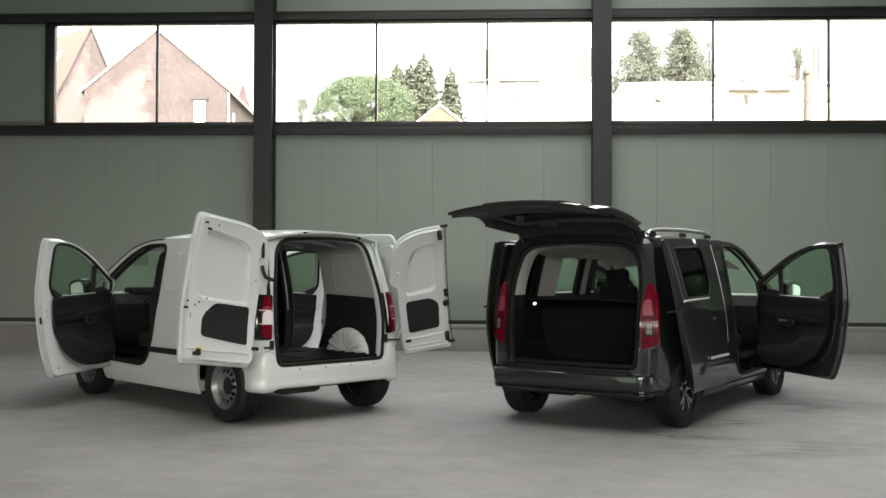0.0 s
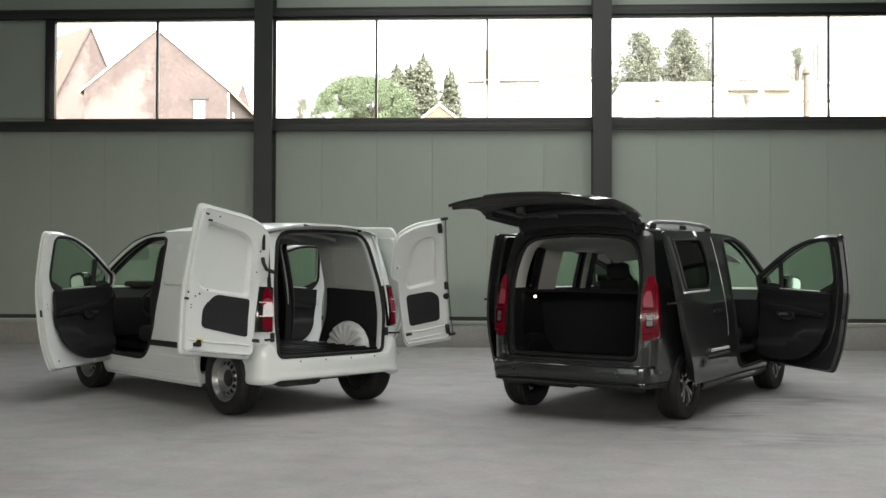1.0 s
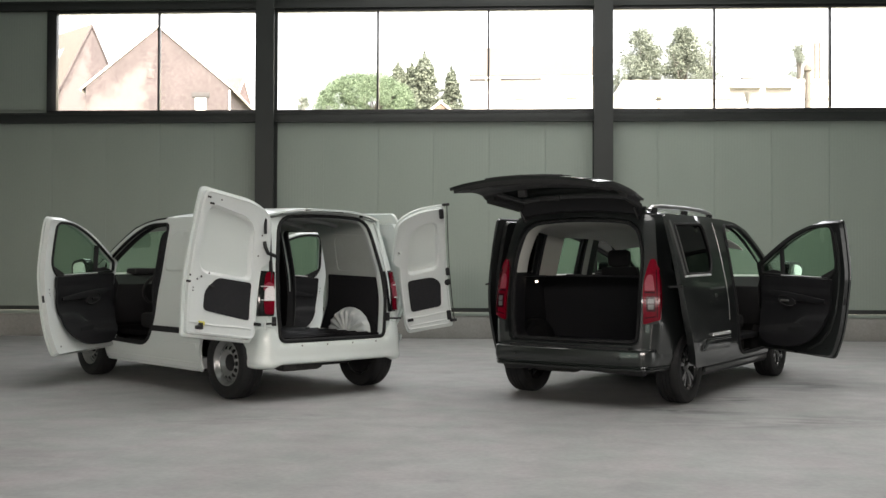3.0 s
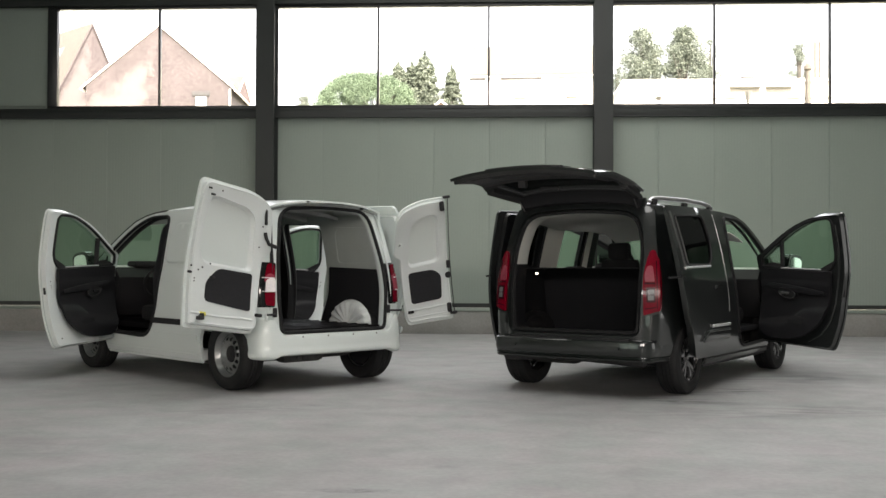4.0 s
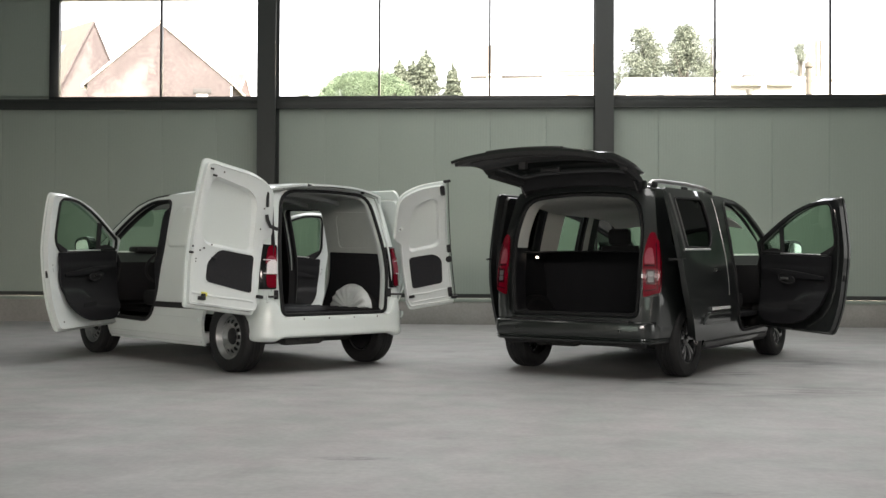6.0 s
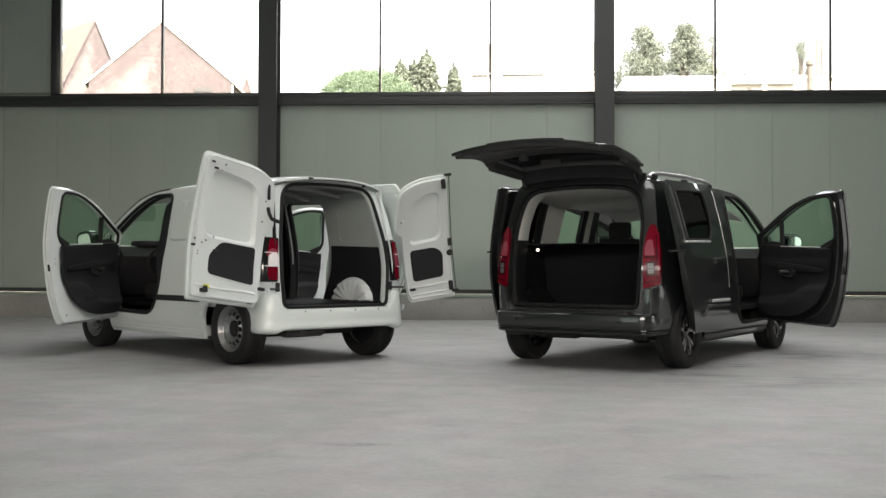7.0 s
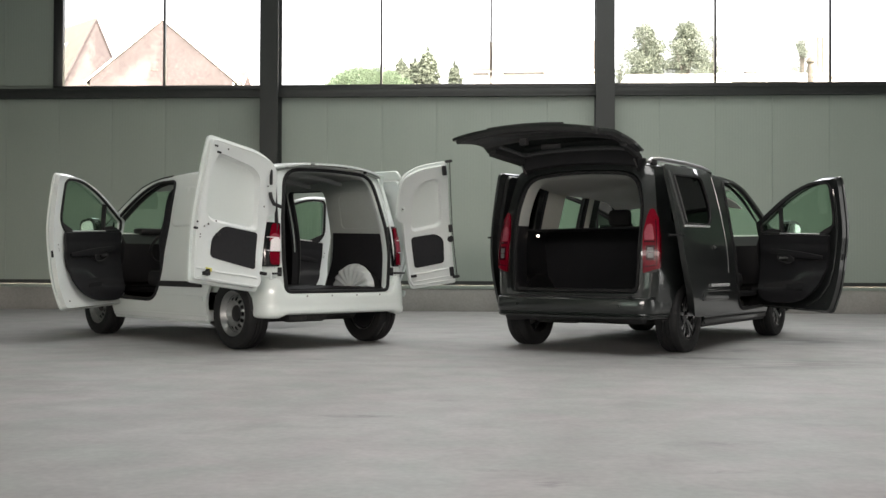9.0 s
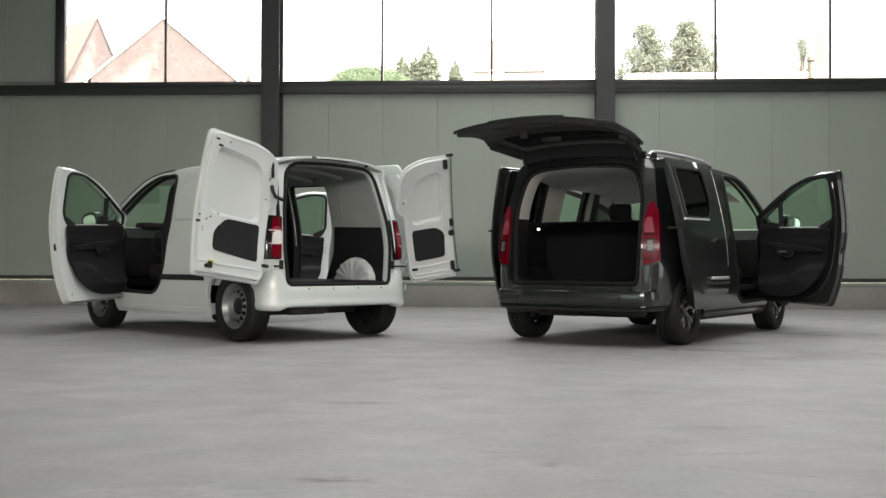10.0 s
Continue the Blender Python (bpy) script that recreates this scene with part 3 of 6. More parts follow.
def arch(y, r, z0, a0, a1, n=14):
    """Points of a wheel arch from angle a0 to a1, in degrees."""
    return [(y + r * math.cos(radians(a0 + (a1 - a0) * i / n)), z0 + r * math.sin(radians(a0 + (a1 - a0) * i / n))) for i in range(n + 1)]


def side_outline():
    pts = [(edge_y(z), z) for z in (0.37, 0.6, 0.95, 1.15, 1.3, 1.45, 1.6)]
    pts += [(y, smooth_table(y, CANT) - 0.002) for y in (-0.395, -0.1, 0.3, 0.8, 1.2, 1.5, 1.75, 1.95, 2.1, 2.3, 2.5, 2.75, 3.0, 3.2, 3.4, 3.52, 3.6)]
    pts += [(3.62, 0.6), (3.58, 0.24)]
    pts += [(WHEELBASE + 0.385, 0.24)] + arch(WHEELBASE, 0.385, 0.33, 0, 180) + [(WHEELBASE - 0.385, 0.24)]
    pts += [(0.385, 0.235)] + arch(0, 0.385, 0.33, 0, 180) + [(-0.385, 0.36)]
    return [Vector(p) for p in pts]


DOOR_HOLE = rounded([(2.29, 0.37, 0.10), (1.36, 0.35, 0.22), (1.21, 0.75, 0.1), (1.14, 1.15, 0.1), (1.175, 1.665, 0.08), (1.60, 1.665, 0.15), (1.94, 1.545, 0.25), (2.40, 1.265, 0.05), (2.34, 0.95, 0.1)])
DOOR = rounded([(2.43, 0.35, 0.05), (1.37, 0.335, 0.05), (1.315, 0.60, 0.15), (1.30, 0.95, 0.1), (1.27, 1.20, 0.1), (1.305, 1.735, 0.035), (1.66, 1.725, 0.16), (2.06, 1.58, 0.3), (2.53, 1.285, 0.03), (2.47, 0.98, 0.08)])
DOOR_PANE = rounded([(2.44, 1.165, 0.03), (2.445, 1.265, 0.03), (2.03, 1.53, 0.28), (1.68, 1.665, 0.14), (1.42, 1.67, 0.07), (1.385, 1.25, 0.08), (1.48, 1.135, 0.06)])
DOOR_TRIM = rounded([(2.40, 1.15, 0.03), (1.50, 1.13, 0.03), (1.425, 1.14, 0.03), (1.44, 0.80, 0.15), (1.53, 0.55, 0.2), (1.80, 0.405, 0.2), (2.25, 0.40, 0.08), (2.40, 0.55, 0.1)])
SLIDE_HOLE = rounded([(0.50, 0.40, 0.10), (0.36, 0.85, 0.15), (0.32, 1.20, 0.1), (0.34, 1.63, 0.09), (0.90, 1.65, 0.09), (0.88, 1.15, 0.1), (0.94, 0.38, 0.07)])
SLIDE_HOLE_WHITE = rounded([(0.80, 0.40, 0.10), (0.66, 0.85, 0.15), (0.61, 1.20, 0.1), (0.62, 1.63, 0.09), (1.34, 1.65, 0.09), (1.33, 1.15, 0.1), (1.39, 0.38, 0.07)])
SLIDE = rounded([(0.62, 0.335, 0.06), (0.50, 0.55, 0.12), (0.35, 0.82, 0.12), (0.29, 1.15, 0.1), (0.27, 1.705, 0.05), (1.19, 1.725, 0.05), (1.205, 1.15, 0.1), (1.255, 0.335, 0.04)])
SLIDE_DARK = rounded([(0.62, 0.335, 0.06), (0.50, 0.55, 0.12), (0.32, 0.82, 0.12), (0.23, 1.15, 0.1), (0.17, 1.705, 0.05), (1.34, 1.725, 0.05), (1.39, 1.15, 0.1), (1.48, 0.335, 0.04)])
SLIDE_DARK_LEFT = rounded([(0.40, 0.335, 0.05), (0.34, 0.55, 0.2), (0.27, 0.82, 0.2), (0.23, 1.15, 0.1), (0.17, 1.705, 0.05), (1.25, 1.725, 0.05), (1.30, 1.15, 0.1), (1.39, 0.335, 0.04)])
SLIDE_PANE = rounded([(0.32, 1.62, 0.05), (0.99, 1.645, 0.08), (1.07, 1.36, 0.12), (1.00, 1.185, 0.12), (0.40, 1.18, 0.08)])
QUARTER_PANE = rounded([(-0.33, 1.20, 0.05), (-0.28, 1.53, 0.06), (0.16, 1.575, 0.05), (0.16, 1.16, 0.05)])


def rear_hole(dark, floor):
    half = [(0.655, 0.548, 0.07), (0.675, 0.9, 0.1), (0.672, 1.34, 0.1), (0.590, 1.665, 0.17)] if dark else [(0.615, floor, 0.055), (0.645, 0.9, 0.1), (0.625, 1.2, 0.1), (0.525, 1.70, 0.15)]
    return rounded([(-x, z, r) for x, z, r in half] + [(0, 1.712 if dark else 1.728, 0.3)] + half[::-1])


def swing(p, q, degrees):
    """A turn about the hinge line through p and q."""
    p, q = Vector(p), Vector(q)
    return Matrix.Translation(p) @ Matrix.Rotation(radians(degrees), 4, q - p) @ Matrix.Translation(-p)


def ring_tube(poly, fmap, r, sides=6):
    pts = [fmap(*p) for p in resample([Vector(p[:2]) for p in poly], 0.06)]
    rings = []
    n = len(pts)
    for i in range(n + 1):
        a, p, b = pts[(i - 1) % n], pts[i % n], pts[(i + 1) % n]
        d = (b - a).normalized()
        u = d.cross(Vector((0.31, 0.87, 0.39)) if abs(d.y) < 0.8 else Vector((1, 0, 0))).normalized()
        v = d.cross(u)
        rings.append([p + (u * math.cos(k * math.tau / sides) + v * math.sin(k * math.tau / sides)) * r for k in range(sides)])
    bm = bmesh.new()
    rows = [[bm.verts.new(p) for p in ring] for ring in rings[:-1]]
    for i in range(n):
        a, b = rows[i], rows[(i + 1) % n]
        # match the seam where the section turns over
        k0 = min(range(sides), key=lambda k: (b[k].co - a[0].co).length)
        for j in range(sides):
            bm.faces.new([a[j], a[(j + 1) % sides], b[(j + 1 + k0) % sides], b[(j + k0) % sides]])
    return bm


def make_wheel(name, parent, s, y, steel):
    """A wheel with its tyre and rim; s is the side that it faces."""
    wheel = new(name)
    wheel.parent = parent
    wheel.matrix_basis = Matrix.Translation((s * 0.785, y - ((0.07 if steel else 0.03) if y < 1 else 0.0), 0.338)) @ Matrix.Diagonal((s, 1, 1, 1))
    R = 0.338
    prof = [(0.215, -0.095), (0.25, -0.105), (0.29, -0.108), (0.322, -0.102), (0.334, -0.085), (R, -0.06), (R, -0.040), (R - 0.008, -0.038), (R - 0.008, -0.030), (R, -0.028),
            (R + 0.0005, -0.006), (R - 0.008, -0.004), (R - 0.008, 0.004), (R + 0.0005, 0.006), (R, 0.028), (R - 0.008, 0.030), (R - 0.008, 0.038), (R, 0.040), (R, 0.06),
            (0.334, 0.085), (0.322, 0.102), (0.295, 0.107), (0.27, 0.110), (0.245, 0.106), (0.222, 0.098), (0.213, 0.088), (0.205, 0.06), (0.205, -0.06)]
    part("tyre", lathe(prof, 64, closed=True), RUBBER, wheel)
    if steel:
        rim = bmesh.new()
        lathe([(0.207, -0.09), (0.205, 0.05), (0.208, 0.082), (0.216, 0.094), (0.210, 0.096), (0.200, 0.084), (0.192, 0.055), (0.180, 0.045)], 64, rim)
        # dished disc with a ring of round holes
        holes = [[Vector((0.143 * math.cos(k * math.tau / 14) + 0.022 * math.cos(j * math.tau / 10), 0.143 * math.sin(k * math.tau / 14) + 0.022 * math.sin(j * math.tau / 10))) for j in range(10)] for k in range(14)]
        disc = [Vector((0.181 * math.cos(k * math.tau / 60), 0.181 * math.sin(k * math.tau / 60))) for k in range(60)]
        hub = [Vector((0.055 * math.cos(k * math.tau / 24), 0.055 * math.sin(k * math.tau / 24))) for k in range(24)]

        def dish(a, b):
            r = math.hypot(a, b)
            return Vector((lerp_table(r, ((0.05, 0.030), (0.075, 0.036), (0.10, 0.066), (0.120, 0.080), (0.150, 0.070), (0.182, 0.036))), a, b))
        sheet(disc, [hub, *holes], dish, (1, 0, 0), 0.006, 0.03, rim)
        part("rim", rim, STEEL, wheel, "silver steel rim with a ring of round holes")
        part("brake_drum", lathe([(0.0, 0.03), (0.175, 0.03), (0.19, 0.01), (0.19, -0.08), (0.0, -0.08)], 32), BLACK, wheel)
        part("hub_cap", lathe([(0.0, 0.060), (0.055, 0.058), (0.076, 0.052), (0.082, 0.034)], 24), BLACK, wheel, "black plastic hub cap")
    else:
        rim = bmesh.new()
        lathe([(0.207, -0.09), (0.205, 0.05), (0.208, 0.085), (0.217, 0.098), (0.211, 0.101), (0.203, 0.090), (0.197, 0.06), (0.190, -0.02)], 64, rim)
        lathe([(0.0, 0.075), (0.045, 0.073), (0.062, 0.060), (0.065, 0.03)], 24, rim)
        part("rim", rim, ALLOYBLACK, wheel, "gloss black alloy rim")
        for k in range(5):
            for d in (-0.20, 0.20):
                a = k * math.tau / 5 + 0.25
                c0, c1 = a + d * 0.65, a + d * 1.15
                rings = []
                for t in (0, 0.33, 0.66, 1.0):
                    r = 0.05 + t * 0.155
                    ang = c0 + (c1 - c0) * t
                    x = 0.070 + 0.012 * math.sin(t * 2.6) + 0.008 * t
                    w = 0.013 + 0.007 * t
                    p = Vector((x, r * math.cos(ang), r * math.sin(ang)))
                    q = Vector((0, -math.sin(ang), math.cos(ang)))
                    rings.append([p + q * w + Vector((-0.03, 0, 0)), p + q * w * 0.8, p - q * w * 0.8, p - q * w + Vector((-0.03, 0, 0))])
                part("spoke", loft(rings), ALLOY, wheel)
        part("brake_disc", lathe([(0.0, 0.015), (0.13, 0.015), (0.135, 0.0), (0.0, 0.0)], 32), METAL, wheel)
        part("hub_cap", lathe([(0.0, 0.082), (0.026, 0.080), (0.030, 0.072)], 20), ALLOYBLACK, wheel)
    return wheel


def add_front_door(van, s, paint, paint_in, dark, degrees):
    side = on_side(s)
    door = part("front_door", sheet(DOOR, [DOOR_PANE], side, (s, 0, 0), 0.022, 0.06), paint, van, "front door standing open")
    door.matrix_basis = Matrix.Translation((0, -0.085, 0)) @ swing((s * 0.905, 2.37, 0.4), (s * 0.875, 2.455, 1.2), s * degrees)
    part("inner_frame", sheet([p * 0.985 + Vector((1.9, 1.0)) * 0.015 for p in DOOR], [DOOR_PANE, [p * 0.93 + Vector((1.95, 0.80)) * 0.07 for p in DOOR_TRIM]], on_side(s, 0.026), (s, 0, 0), 0.055, 0.07), paint_in, door)
    pane = part("window_pane", sheet([p * 1.03 - Vector((1.9, 1.38)) * 0.03 for p in DOOR_PANE], [], on_side(s, 0.034), (s, 0, 0), 0.004, 0.09), CARGLASS, door)
    pane.visible_shadow = False
    part("window_seal", ring_tube(DOOR_PANE, on_side(s, 0.082), 0.016), SEAL, door)
    part("window_divider", loft([[Vector((s * (side_w(2.16, z) - 0.075 + a), 2.16 + b, z)) for a, b in ((0, -0.012), (0.045, -0.012), (0.045, 0.012), (0, 0.012))] for z in (1.13, 1.28, 1.455)]), BLACK, door)
    part("window_sill_strip", tube([Vector((s * (side_w(y, 1.15) - 0.098), y, 1.147 + 0.012 * (y - 1.5))) for y in (1.58, 1.7, 1.9, 2.14)], 0.007, 8), RAIL, door, "thin bright strip along the window sill")
    if dark:
        part("door_flange", tube([on_side(s, 0.088)(y, z) for y, z in ((1.375, 1.60), (1.350, 1.40), (1.345, 1.20), (1.365, 1.0), (1.385, 0.80), (1.43, 0.62), (1.53, 0.48), (1.68, 0.40))], 0.011, 8), paint, door)
    part("corner_trim", sheet([Vector(p) for p in ((1.40, 1.14), (1.385, 1.27), (1.43, 1.24), (1.65, 1.14))], [], on_side(s, 0.078), (-s, 0, 0), 0.014, 0.06), BLACK, door)
    part("mirror_triangle", sheet([Vector(p) for p in ((2.16, 1.14), (2.17, 1.20), (2.30, 1.215), (2.40, 1.19), (2.42, 1.14))], [], on_side(s, 0.074), (-s, 0, 0), 0.02, 0.06), BLACK, door)
    for y, z, r in ((1.36, 1.68, 0.008), (1.45, 0.43, 0.009), (1.365, 1.01, 0.006), (1.37, 0.97, 0.005), (1.375, 0.95, 0.005)):
        part("plug", moved(lathe([(0.0, 0.003), (r * 0.8, 0.003), (r, 0.0)], 10), Matrix.Translation((s * (side_w(y, z) - 0.083), y, z)) @ Matrix.Diagonal((-s, 1, 1, 1))), SEAL, door)
    def swept(y, z):
        """The lower pad swells below a line that sweeps down towards the hinge; the waist is padded."""
        line = 0.735 - 0.18 / (1 + math.exp(-(y - 1.87) / 0.06))
        return 0.022 / (1 + math.exp((z - line) / 0.012)) + 0.012 / (1 + math.exp(-(z - 1.055) / 0.012))

    trim = part("door_trim", sheet(DOOR_TRIM, [], lambda y, z: Vector((s * (side_w(y, z) - 0.088 - 0.016 * math.exp(-((z - 0.98) / 0.07) ** 2) - 0.012 * math.exp(-((z - 0.52) / 0.09) ** 2) - swept(y, z)), y, z)), (-s, 0, 0), -0.03, 0.024), TRIM, door, "charcoal plastic inner door trim")
    x = s * (side_w(1.9, 0.9) - 0.13)
    # armrest with pull handle and a door pocket
    part("armrest", loft([[Vector((x - s * d * 0.024 * math.sin(0.3 + 2.5 * k), 1.50 + 0.82 * k, 0.905 + 0.075 * k + h * (0.5 + 0.6 * math.sin(3.0 * k)))) for d, h in ((-1, -0.05), (0.5, -0.04), (1, 0.0), (0.8, 0.022), (-1, 0.03))] for k in (0, 0.15, 0.35, 0.55, 0.75, 0.9, 1.0)]), TRIM, trim)
    bowl = [Vector((2.01 + 0.12 * math.cos(a * math.tau / 20), 0.885 + 0.052 * math.sin(a * math.tau / 20) + 0.02 * math.cos(a * math.tau / 20))) for a in range(20)]
    part("handle_bowl", ring_tube(bowl, lambda y, z: Vector((s * (side_w(y, z) - 0.140), y, z)), 0.008), BLACK, trim)
    part("bowl_inside", sheet(bowl, [], lambda y, z: Vector((s * (side_w(y, z) - 0.141), y, z)), (-s, 0, 0), 0.004, 0.05), SEAL, trim)
    part("waist_rail", tube([Vector((s * (side_w(y, 1.11) - 0.105), y, 1.115)) for y in (1.46, 1.7, 2.0, 2.3)], 0.022, 8), BLACK, trim)
    pocket = rounded([(2.30, 0.47, 0.04), (1.70, 0.47, 0.08), (1.62, 0.62, 0.05), (1.85, 0.66, 0.06), (2.30, 0.60, 0.04)])
    part("door_pocket", sheet(pocket, [], lambda y, z: Vector((s * (side_w(y, z) - 0.138 - 0.03 * (z - 0.45)), y, z)), (-s, 0, 0), 0.02, 0.06), BLACK, trim)
    for y0, y1 in ((1.71, 1.95),):
        part("pocket_slot", sheet(rounded([(y0, 0.555, 0.02), (y0 + 0.02, 0.60, 0.02), (y1, 0.61, 0.02), (y1 - 0.02, 0.565, 0.02)]), [], lambda y, z: Vector((s * (side_w(y, z) - 0.157), y, z)), (-s, 0, 0), 0.004, 0.06), SEAL, trim)
    part("inner_handle", moved(box(-0.012, 0.012, -0.055, 0.055, -0.012, 0.012, 0.005), Matrix.Translation((s * (side_w(2.0, 0.89) - 0.148), 2.03, 0.885))), METAL if dark else BLACK, trim)
    part("loudspeaker_grille", moved(lathe([(0.0, 0.0), (0.07, -0.004), (0.082, 0.0), (0.086, 0.012)], 24), Matrix.Translation((s * (side_w(2.2, 0.72) - 0.105), 2.22, 0.74)) @ Matrix.Diagonal((s, 1, 1, 1))), BLACK, trim)
    # latch and hinge hardware
    part("latch", moved(box(-0.012, 0.012, -0.006, 0.006, -0.035, 0.035, 0.004), Matrix.Translation((s * (side_w(1.3, 0.95) - 0.05), 1.308, 0.92))), BLACK, door)
    for z in (0.52, 0.95):
        part("hinge", moved(box(-0.03, 0.01, -0.03, 0.03, -0.03, 0.03, 0.008), Matrix.Translation((s * 0.885, 2.42, z))), paint_in, door)
    # mirror
    hx = side_w(2.2, 1.12)
    housing = rounded([(0.05, 1.105, 0.05), (0.25, 1.125, 0.06), (0.255, 1.315, 0.08), (0.07, 1.335, 0.07)])
    mirror = part("wing_mirror", sheet(housing, [], lambda a, z: Vector((s * (hx + a), 2.20, z)), (0, -1, 0), 0.12, 0.05), GLOSSBLACK, door)
    part("mirror_glass", sheet([Vector((p.x * 0.74 + 0.135 * 0.26, p.y * 0.74 + 1.20 * 0.26)) for p in housing], [], lambda a, z: Vector((s * (hx + a), 2.186 - 0.12 * (a - 0.15), z)), (0, -1, 0), 0.004, 0.06), MIRROR, mirror)
    part("mirror_foot", moved(box(-0.05, 0.06, -0.05, 0.05, -0.03, 0.03, 0.012), Matrix.Translation((s * (hx + 0.03), 2.27, 1.135))), BLACK, mirror)
    return door


def add_sliding_door(van, s, paint, paint_in, dark, shift, out):
    side = on_side(s)
    window = [Vector((p.x + (0.06 if s > 0 else 0.0) * max(0.0, min(1.0, (p.x - 0.6) / 0.3)), p.y)) for p in SLIDE_PANE]
    label = "sliding side door slid open" if shift else "closed sliding side door"
    outline = SLIDE_DARK if s > 0 else SLIDE_DARK_LEFT
    door = part("sliding_door", sheet(outline if dark else [Vector((p.x, p.y + 0.08 * max(0.0, (p.y - 1.5) / 0.22))) for p in SLIDE], [window] if dark else [], side, (s, 0, 0), 0.024, 0.07), paint, van, label)
    door.matrix_basis = Matrix.Translation((s * out, shift, 0))
    ext = 0.09 if s > 0 else 0.0  # the near door is built a little longer
    if dark:
        pane = part("window_pane", sheet([p * 1.03 - Vector((0.77, 1.37)) * 0.03 for p in window], [], on_side(s, 0.014), (s, 0, 0), 0.005, 0.1), PRIVACY, door, "dark privacy glass")
        pane.visible_shadow = False
        # a silver tube stands in for the glint on the painted edge
        part("front_edge_glint", tube([on_side(s, 0.002)(y + ext, z) for y, z in ((1.262, 1.67), (1.283, 1.5), (1.304, 1.3), (1.318, 1.1), (1.338, 0.9), (1.358, 0.74))], 0.005, 8), RAIL, door, "silver line for the glint along the door edge")
        part("window_surround", ring_tube(window, on_side(s, 0.004), 0.011), BLACK, door)
        chrome_path = [on_side(s, -0.004)(0.36 + 0.63 * k / 8, 1.160 + 0.012 * k / 8) for k in range(9)]
        part("chrome_strip", tube(chrome_path, 0.010, 8), CHROME, door, "chrome strip under the window")
        rear_strip = [(0.225, 1.655), (0.262, 1.655), (0.372, 1.17), (0.345, 1.165)]
        part("window_post", sheet([Vector(p) for p in rear_strip], [], on_side(s, -0.005), (s, 0, 0), 0.01, 0.08), METAL, door, "grey metal post beside the window")
        part("window_post", sheet([Vector(p) for p in ((0.345, 1.635), (0.362, 1.635), (0.452, 1.195), (0.437, 1.195))], [], on_side(s, -0.002), (s, 0, 0), 0.012, 0.08), SMOKE, door)
        part("runner_arm", tube([on_side(s, 0.0)(0.30, 1.075), on_side(s, 0.02)(0.22, 1.075), on_side(s, 0.06)(0.10, 1.07)], 0.010, 8), BLACK, door)
        part("inner_trim", sheet(rounded([(0.62, 0.42, 0.1), (0.40, 0.9, 0.1), (0.38, 1.12, 0.05), (1.14, 1.12, 0.05), (1.18, 0.42, 0.1)]), [], on_side(s, 0.07), (-s, 0, 0), 0.03, 0.1), TRIM, door)
    else:
        blank = rounded([(0.38, 1.20, 0.08), (0.37, 1.56, 0.09), (1.08, 1.60, 0.1), (1.12, 1.20, 0.08)])
        part("pressed_panel", sheet(blank, [], on_side(s, -0.006), (s, 0, 0), 0.007, 0.07), paint, door)
    part("inner_frame", sheet([p * 0.97 + Vector((0.8, 1.0)) * 0.03 for p in SLIDE], [rounded([(0.42, 1.20, 0.06), (0.42, 1.56, 0.08), (1.06, 1.60, 0.1), (1.09, 1.20, 0.06)]), rounded([(0.62, 0.50, 0.08), (0.44, 0.95, 0.1), (0.46, 1.10, 0.05), (1.09, 1.10, 0.05), (1.13, 0.48, 0.08)])], on_side(s, 0.03), (s, 0, 0), 0.04, 0.08), paint_in, door)
    if not dark:
        mould = [Vector(p) for p in ((0.52, 0.575), (0.52, 0.635), (1.235, 0.635), (1.235, 0.575))]
        part("side_moulding", sheet(resample(mould, 0.05), [], on_side(s, -0.012), (s, 0, 0), 0.016, 0.04), BLACK, door)
    else:
        section = ((-0.004, 0.470), (0.006, 0.478), (0.011, 0.500), (0.013, 0.530), (0.012, 0.560), (0.007, 0.582), (-0.004, 0.590))
        part("side_moulding", loft([[on_side(s, -d * k)(y, 0.53 + (z - 0.53) * k) for d, z in section] for y, k in ((0.76, 0.3), (0.80, 0.75), (0.85, 1.0), (1.0, 1.0), (1.15, 1.0), (1.25, 1.0), (1.36 + ext, 1.0))]), paint, door)
        part("moulding_ridge", tube([on_side(s, -0.014)(y, z) for y, z in ((0.735, 0.487), (0.765, 0.52), (0.80, 0.557), (0.85, 0.573), (1.0, 0.575), (1.15, 0.575), (1.345 + ext, 0.575))], [0.010, 0.012, 0.012, 0.012, 0.012, 0.012, 0.012], 8), paint, door)
        part("chrome_moulding", loft([[on_side(s, -0.006 - d)(y, 0.622 + h) for d, h in ((0.0, -0.016), (0.012, -0.012), (0.014, 0.008), (0.0, 0.014))] for y in (0.95, 0.98, 1.05, 1.15, 1.25, 1.345 + ext)]), CHROME, door, "chrome moulding along the door")
    if not dark:
        part("pressed_ledge", loft([[on_side(s, d)(y, z) for d, z in ((0.004, 0.462), (-0.014, 0.474), (-0.024, 0.495), (-0.022, 0.524), (0.004, 0.536))] for y in (0.40, 0.44, 0.7, 1.0, 1.18, 1.22)]), paint, door)
    hy = 1.12
    if dark:
        part("door_handle", loft([[Vector((s * (side_w(hy, 0.98) + d), hy + t, 0.98 + h)) for d, h in ((0.004, -0.018), (0.03, -0.012), (0.032, 0.012), (0.004, 0.018))] for t in (-0.09, -0.06, 0.0, 0.06, 0.09)]), paint, door)
    return door


